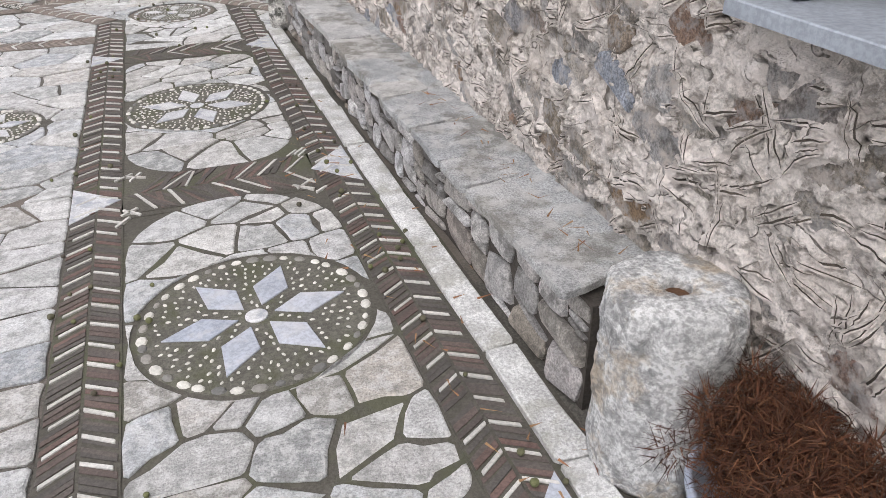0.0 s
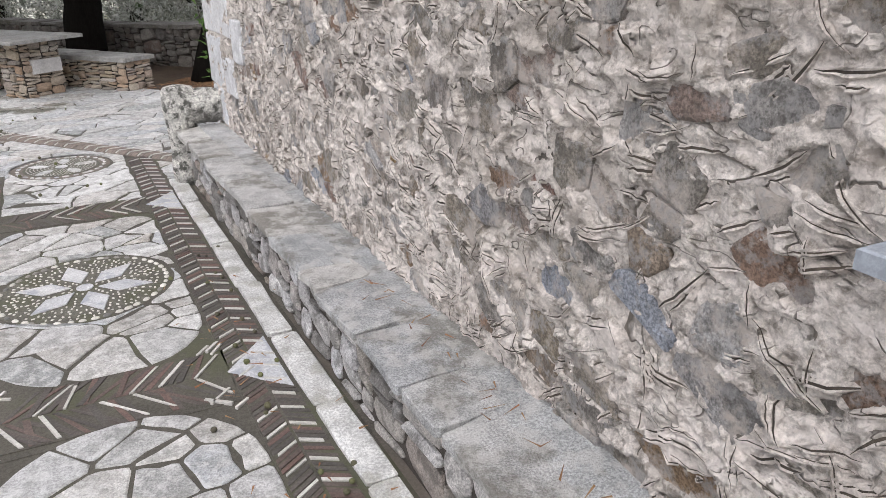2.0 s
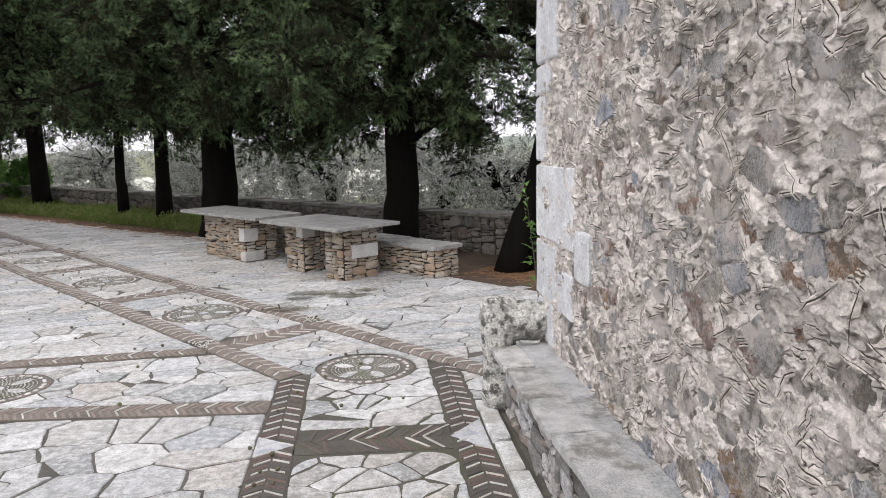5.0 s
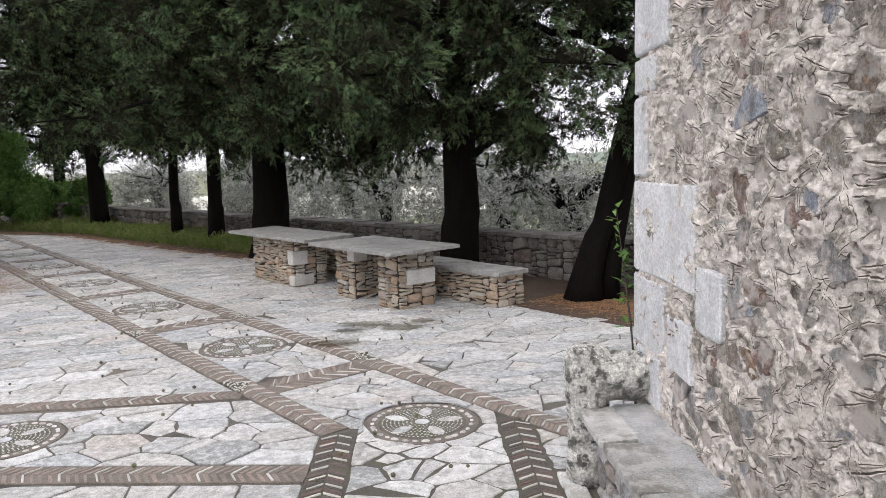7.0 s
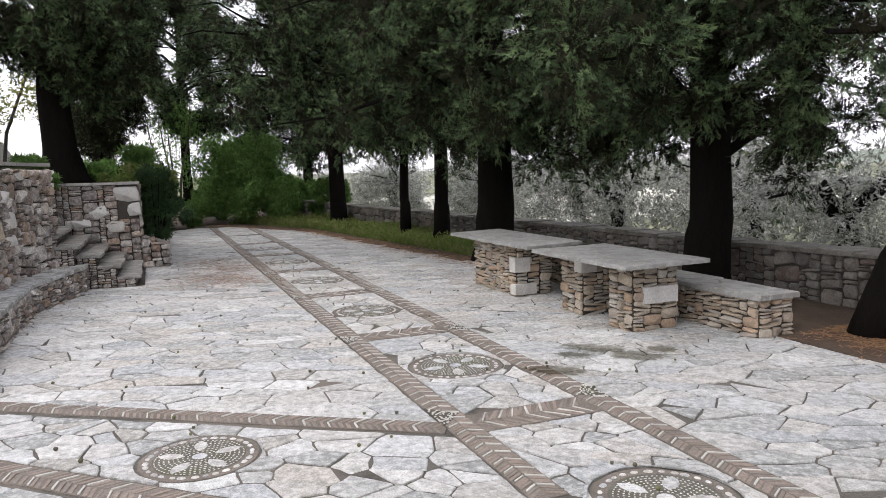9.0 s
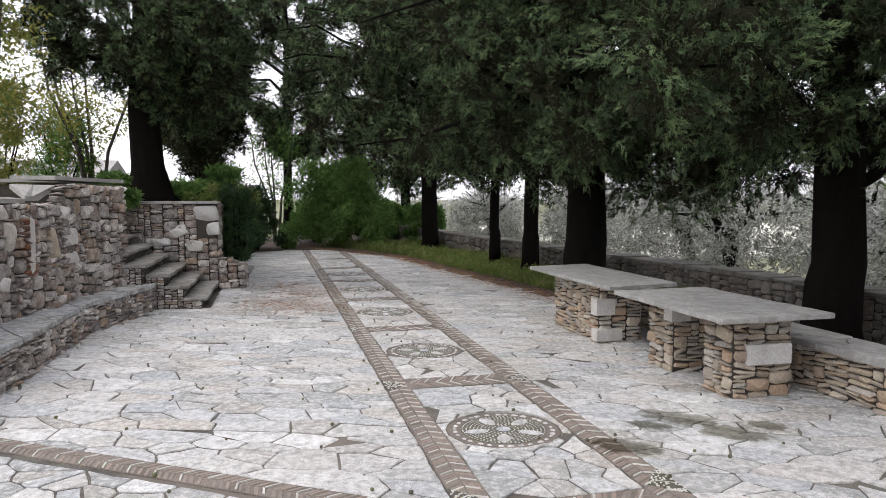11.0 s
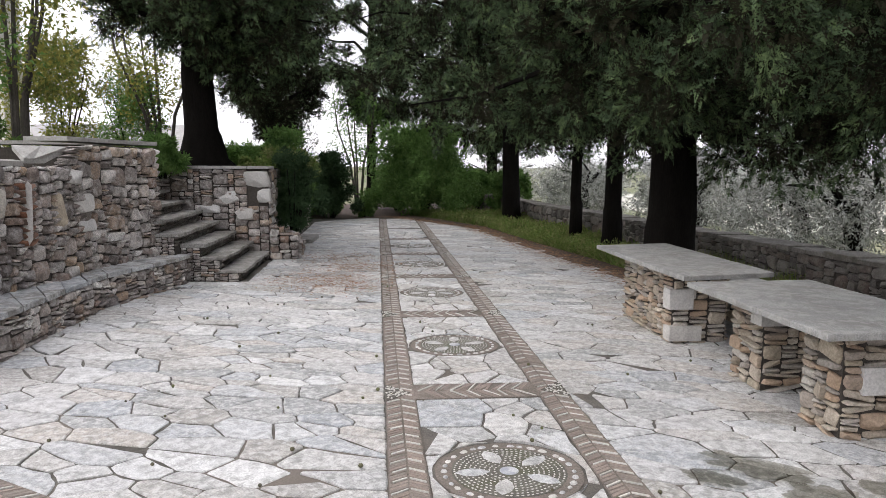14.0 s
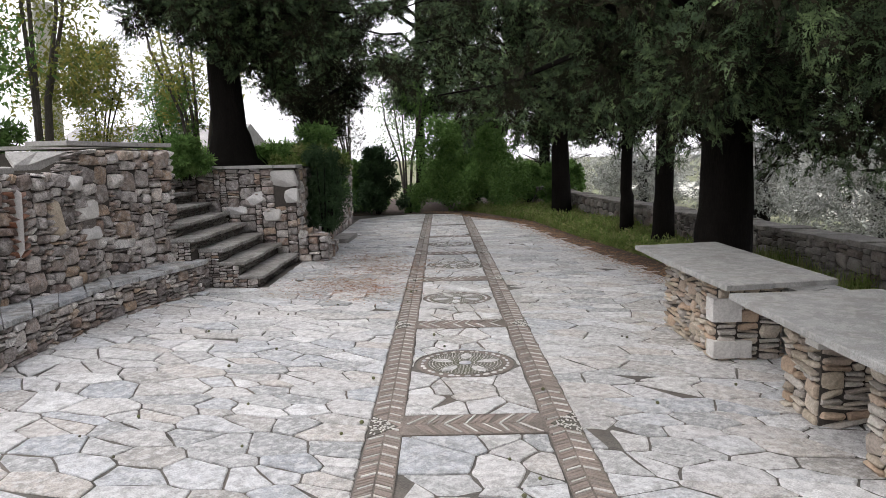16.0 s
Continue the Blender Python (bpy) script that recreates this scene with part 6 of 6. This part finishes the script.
for s, p, w, h in ((4, 14.5, 4.0, 3.4), (8, 15.5, 4.5, 3.6), (11.5, 14.5, 4.2, 3.2), (15, 15.8, 4.6, 3.6), (18.5, 14.6, 4.2, 3.4), (22, 15.6, 4.4, 3.6), (26, 14.6, 4.0, 3.2), (6, 20, 5, 4.2), (13, 20.5, 5, 4.2), (20, 20.5, 5, 4.2), (30, 16, 4.2, 3.4), (33.5, 13.2, 3.4, 2.6), (38, 14.5, 4.2, 3.2), (41, 11.0, 4.2, 3.4), (37, 20, 5, 3.8)):
    x, y = PW(s, p)
    olive(x, y, -0.3 if p < 18 else -0.9, w * R.uniform(0.8, 1.1), (h + 0.4) * (R.uniform(0.55, 0.88) if p < 18 else 0.85), k)
    k += 1
shrub(-13.4, 26.3, 0.0, 4.6, 3.0, 60, M_BUSH, "large rounded green bush beside the path", 240, 220, (0.12, 0.05), "bush", "bush")
shrub(-10.9, 27.9, 0.0, 1.8, 1.5, 61, M_BUSH, "small leafy green bush at the path's edge", 70, 160, (0.11, 0.05), "bush", "bush")
shrub(*PW(27.4, 3.3), 0.0, 1.7, 2.0, 62, M_DARKB, "dark glossy evergreen bush beside the path", 90, 180, (0.11, 0.05), "bush", "bush")
shrub(*PW(18.0, 3.15), 0.3, 1.3, 1.6, 63, M_DARKB, "dark evergreen bush hanging over the retaining wall", 90, 190, (0.07, 0.02), "bush", "bush")
shrub(*PW(18.9, 2.9), 0.8, 1.5, 1.5, 64, M_BUSH, "leafy green shrub growing on the wall", 70, 150, (0.09, 0.04), "bush", "bush")
shrub(-14.3, 24.2, 0.0, 0.8, 0.5, 65, M_BUSH, "low round green plant at the path's bend", 30, 120, (0.07, 0.03), "plant", "plant")
for j, (s, p, w, h) in enumerate(((26.0, 1.7, 2.4, 1.7), (28.5, 2.4, 2.6, 1.6), (31.5, 5.5, 3.0, 1.5), (32, 8.5, 3.0, 1.4))):
    shrub(*PW(s, p), 0.0, w, h, 110 + j, M_BUSH, "dense green hedge bush behind the path's end", 110, 150, (0.12, 0.05), "bush", "bush")


# low growth on the terrace
k = 70
for x, y, w, h, m_, lb in ((-9.6, 16.2, 1.6, 0.45, M_GRASS, "low green ground cover on the terrace"), (-11.6, 16.9, 2.0, 0.5, M_BUSH, "low green ground cover on the terrace"), (-12.6, 18.3, 2.2, 0.6, M_BUSH, "low green ground cover on the terrace"), (-9.6, 13.6, 0.9, 0.6, M_BUSH, "small green shrub on the terrace"), (-10.8, 11.2, 1.6, 0.8, M_BUSH, "green shrub behind the retaining wall"), (-8.3, 9.2, 1.2, 0.9, M_GRASS, "bright green shrub behind the coping"), (-13.4, 14.0, 2.6, 2.6, M_YELL, "yellowing garden shrub on the terrace"), (-15.0, 16.5, 2.8, 2.2, M_BUSH, "green garden shrub on the terrace"), (-12.5, 11.0, 2.0, 1.3, M_BUSH, "green garden shrub on the terrace")):
    shrub(x, y, 1.47, w, h, k, m_, lb, 60, 150, (0.09, 0.035), "shrub", "shrub", stems=4)
    k += 1


def thin_tree(x, y, z, h, seed, material, label, lean=0.0):
    g = np.random.default_rng(seed)
    r = random.Random(seed)
    t = empty("garden_tree", x, y, z)
    tagged(t, label, "tree", group="garden trees")
    cen, rr = [], []
    for k in range(5):
        a = r.uniform(0, 6.28)
        d = r.uniform(0.4, 1.3)
        e = (d * math.cos(a), d * math.sin(a), h * r.uniform(0.75, 1))
        v, f = tube([(0.12 * math.cos(a), 0.12 * math.sin(a), -0.1), (e[0] * 0.3, e[1] * 0.3, h * 0.3), (e[0] * 0.8, e[1] * 0.8, h * 0.6), e], [0.045, 0.038, 0.028, 0.008], 7)
        link("stem", mesh_of("stem", v, f), M_STEM, t)
        for j in range(14):
            q = r.uniform(0.35, 1.0)
            cen.append((e[0] * q + r.uniform(-0.6, 0.6), e[1] * q + r.uniform(-0.6, 0.6), e[2] * q + r.uniform(-0.3, 0.4)))
            s = r.uniform(0.25, 0.5)
            rr.append((s, s, s))
    link("crown", tris_mesh("crown", leaves(cen, rr, 52, 0.10, 0.05, g)), material, t)
    return t


thin_tree(-10.2, 10.6, 1.45, 4.5, 90, M_BUSH, "slender many-stemmed garden tree with light leaves")
thin_tree(-11.0, 12.0, 1.45, 4.2, 91, M_YELL, "slender many-stemmed tree with yellow-green leaves")
thin_tree(-13.8, 16.5, 1.45, 4.5, 92, M_YELL, "slender many-stemmed tree with yellow-green leaves")
thin_tree(-9.6, 8.6, 1.45, 4.5, 93, M_BUSH, "slender many-stemmed garden tree with light leaves")

thin_tree(-17.4, 27.5, 0.3, 4.6, 94, M_BUSH, "slender many-stemmed tree with sparse leaves beyond the path")
thin_tree(-19.2, 26.3, 0.6, 5.0, 95, M_OLIVE, "slender grey many-stemmed tree with sparse pale leaves")


def sapling(x, y, h, seed):
    """a thin shoot with a few broad leaves."""
    r = random.Random(seed)
    g = np.random.default_rng(seed)
    t = empty("sapling", x, y, 0)
    tagged(t, "thin young sapling with yellow-green leaves beside the church corner", "sapling")
    for k in range(3):
        dx, dy = r.uniform(-0.16, 0.02), r.uniform(-0.06, 0.06)
        top = h * (1 - 0.17 * k)
        v, f = tube([(0, 0.02 * k, -0.05), (dx * 0.3, dy * 0.4, top * 0.5), (dx, dy, top)], [0.007, 0.005, 0.002], 6)
        link("stem", mesh_of("stem", v, f), M_STEM, t)
        cen = [(dx * q, dy * q, top * q) for q in (0.62, 0.72, 0.8, 0.87, 0.94, 1.0)]
        link("foliage", tris_mesh("foliage", leaves(cen, [(0.03, 0.03, 0.04)] * 6, 4, 0.06, 0.022, g, flat=0.4)), M_BUSH, t)


sapling(2.19, 7.02, 1.42, 97)


# far house on the terrace
house = empty("house", -24, 21.5, 0.1, 35)
tagged(house, "distant pale rendered house with a grey stone roof", "house")
v, f = prism([(-3, -2.5), (3, -2.5), (3, 2.5), (-3, 2.5)], 0, 1.9)
link("wall", mesh_of("wall", v, f), M_RENDER, house)
V = [(-3.3, -2.8, 1.9), (3.3, -2.8, 1.9), (3.3, 2.8, 1.9), (-3.3, 2.8, 1.9), (-3.3, 0, 3.0), (3.3, 0, 3.0)]
link("roof", mesh_of("roof", V, [(0, 1, 5, 4), (2, 3, 4, 5), (0, 4, 3), (1, 2, 5), (3, 2, 1, 0)]), M_ROOF, house)
pillar_w = link("gate_pillar", mesh_of("gate_pillar", *prism([(-15.2, 13.6), (-14.8, 13.6), (-14.8, 14.0), (-15.2, 14.0)], 1.4, 5.0)), M_RENDER)
tagged(pillar_w, "tall white rendered pillar behind the garden shrubs", "pillar")

# bright field beyond the wall
fx = [PW(34, 22), PW(34, 60), PW(80, 60), PW(80, 22)]
tagged(link("far_field", mesh_of("far_field", *prism(fx if area(fx) > 0 else fx[::-1], -1.4, -1.2)), M_ROAD), "pale open field beyond the garden wall", "field", kind="structure")

# verge of grass between path and wall
g = np.random.default_rng(77)
n = 60000
s = g.uniform(12.6, 29, n)
edge = np.interp(s, [12.6, 17, 20, 23.7, 26.5, 29], [8.95, 8.45, 8.0, 7.6, 6.6, 5.6])
p = edge + (10.55 - 0.0785 * (s - 5) - edge) * g.random(n) ** 1.1 + 0.12
keep = (g.random(n) < np.clip((s - 11.5) / 3, 0.1, 1))
s, p = s[keep], p[keep]
X, Y = p * 0.7727 - s * 0.635, p * 0.635 + s * 0.7727
patch = 0.5 + 0.5 * np.sin(2.1 * s + 1.3 * p) * np.cos(1.7 * p - 0.9 * s)
hgt = 0.06 + (0.10 + 0.38 * patch) * g.random(len(s)) ** 1.5 * (0.5 + 0.6 * np.clip((p - 8) / 2, 0, 1))
an = g.uniform(0, 6.28, len(s))
base = np.stack([X, Y, np.full(len(s), 0.0)], -1)
sd = np.stack([np.cos(an), np.sin(an), np.zeros(len(s))], -1) * 0.011
tip = base + np.stack([g.normal(size=len(s)) * 0.07, g.normal(size=len(s)) * 0.07, hgt], -1)
ob = link("grass", tris_mesh("grass", np.stack([base - sd, base + sd, tip], 1)), M_GRASS)
tagged(ob, "rough green grass and weeds on the verge", "grass", kind="stuff")
pick_ = g.integers(0, len(s), 620)
wc = np.stack([X[pick_], Y[pick_], 0.05 + 0.16 * g.random(620) * (0.4 + patch[pick_])], -1)
wr_ = np.full((620, 3), 0.12) * (0.6 + 0.9 * g.random((620, 1)))
ob = link("weeds", tris_mesh("weeds", leaves(wc, wr_, 60, 0.06, 0.03, g)), M_GRASS)
tagged(ob, "leafy green weeds growing through the verge", "weeds", kind="stuff")

# fallen needles and leaf litter
def litter(name, pts, ln, wd, material, label):
    m = len(pts)
    an = g.uniform(0, 6.28, m)
    d = np.stack([np.cos(an), np.sin(an), np.zeros(m)], -1)
    c = np.stack([-np.sin(an), np.cos(an), np.zeros(m)], -1) * wd
    L = ln * (0.5 + g.random((m, 1)))
    tri = np.stack([pts - d * L / 2 - c, pts - d * L / 2 + c, pts + d * L / 2], 1)
    tri[:, :, 2] += g.random((m, 3)) * 0.006
    tagged(link(name, tris_mesh(name, tri), material), label, "leaf litter", kind="stuff")


q = g.random((5200, 2))
ss = 12.6 + 15.5 * q[:, 0]
e = np.interp(ss, [12.6, 20, 23.7, 28.2], [8.65, 7.72, 7.28, 5.0]) + g.normal(size=5200) * 0.2
litter("needles", np.stack([e * 0.7727 - ss * 0.635, e * 0.635 + ss * 0.7727, np.full(5200, 0.018)], -1), 0.10, 0.006, M_NEEDLE, "rust-brown fallen needles along the path's edge")
cl = np.array([PW(14.2, 4.2), PW(14.8, 3.9), PW(16, 4.4), PW(17.2, 4.0)])
pt = cl[g.integers(0, 4, 2600)] + g.normal(size=(2600, 2)) * 0.42
litter("needles", np.stack([pt[:, 0], pt[:, 1], np.full(2600, 0.016)], -1), 0.09, 0.006, M_NEEDLE, "patch of rust-brown needles on the paving")
q = g.random((2400, 2))
ss, e = 5.6 + 1.9 * q[:, 0], 9.35 + g.normal(size=2400) * 0.28
litter("needles", np.stack([e * 0.7727 - ss * 0.635, e * 0.635 + ss * 0.7727, np.full(2400, 0.02)], -1), 0.12, 0.006, M_NEEDLE, "heap of rust-brown needles round the leaning trunk")
yy = g.uniform(0.6, 4.5, 90)
litter("dry_leaves", np.stack([1.68 + g.normal(size=90) * 0.14 - 0.028 * yy, yy, np.full(90, 0.034)], -1), 0.05, 0.004, M_NEEDLE, "scattered dry brown leaves by the kerb")
yy = g.uniform(1.55, 3.2, 40)
litter("dry_leaves", np.stack([2.1 + g.normal(size=40) * 0.03 - 0.028 * yy, yy, np.full(40, 0.452)], -1), 0.06, 0.003, M_NEEDLE, "dry needles lying on the bench at the wall")
bm_ = bmesh.new()
bmesh.ops.create_icosphere(bm_, subdivisions=2, radius=0.011)
for vv in bm_.verts:
    vv.co *= 1 + 0.12 * noise.noise(vv.co * 150)
cone_me = bpy.data.meshes.new("cypress_cone")
bm_.to_mesh(cone_me)
bm_.free()
cone_me.materials.append(M_CONE)
for k in range(150):
    if k < 60:
        x, y = R.choice((CW(R.gauss(0.55, 0.1), R.uniform(1.2, 7)), CW(R.gauss(1.66, 0.1), R.uniform(0.8, 5))))
    else:
        x, y = R.uniform(-5.5, 1.3), R.uniform(3, 14)
    ob = new("cypress_cone", cone_me)
    sc = R.uniform(0.8, 1.35)
    ob.matrix_basis = Matrix.Translation((x, y, 0.012 + 0.010 * sc)) @ Matrix.Rotation(R.uniform(0, 6), 4, "Z") @ Matrix.Diagonal((sc, sc, sc * 0.92, 1))
    tagged(ob, "small round brown cypress cone on the paving", "cone", group="fallen cypress cones")

# wet patch in front of the table
for cx, cy, w, h, n in ((0.25, 10.42, 0.30, 0.13, 40), (0.62, 10.22, 0.24, 0.15, 40), (0.05, 10.15, 0.16, 0.08, 30), (0.85, 10.5, 0.14, 0.10, 30), (0.0, 9.62, 0.24, 0.12, 30)):
    poly = []
    for k in range(n):
        a = 2 * math.pi * k / n
        q = 1 + 0.45 * noise.noise((2.2 * math.cos(a), 2.2 * math.sin(a), cx * 5)) + 0.25 * noise.noise((6 * math.cos(a), 6 * math.sin(a), cx))
        poly.append((cx + w * q * math.cos(a), cy + h * q * math.sin(a)))
    pud = link("puddle", mesh_of("puddle", [(x, y, 0.021) for x, y in poly], [tuple(range(n))]), M_WET)
    tagged(pud, "thin dark wet patch on the flagstones", "puddle", kind="structure")

# ---- single pieces of floor and wall ----
for pl in NEAR:
    link("flagstone", mesh_of("flagstone", *pl), M_FLAG, PAVE)
for nm, pl, mm, par in LATE:
    link(nm, mesh_of(nm, *pl), mm, par)
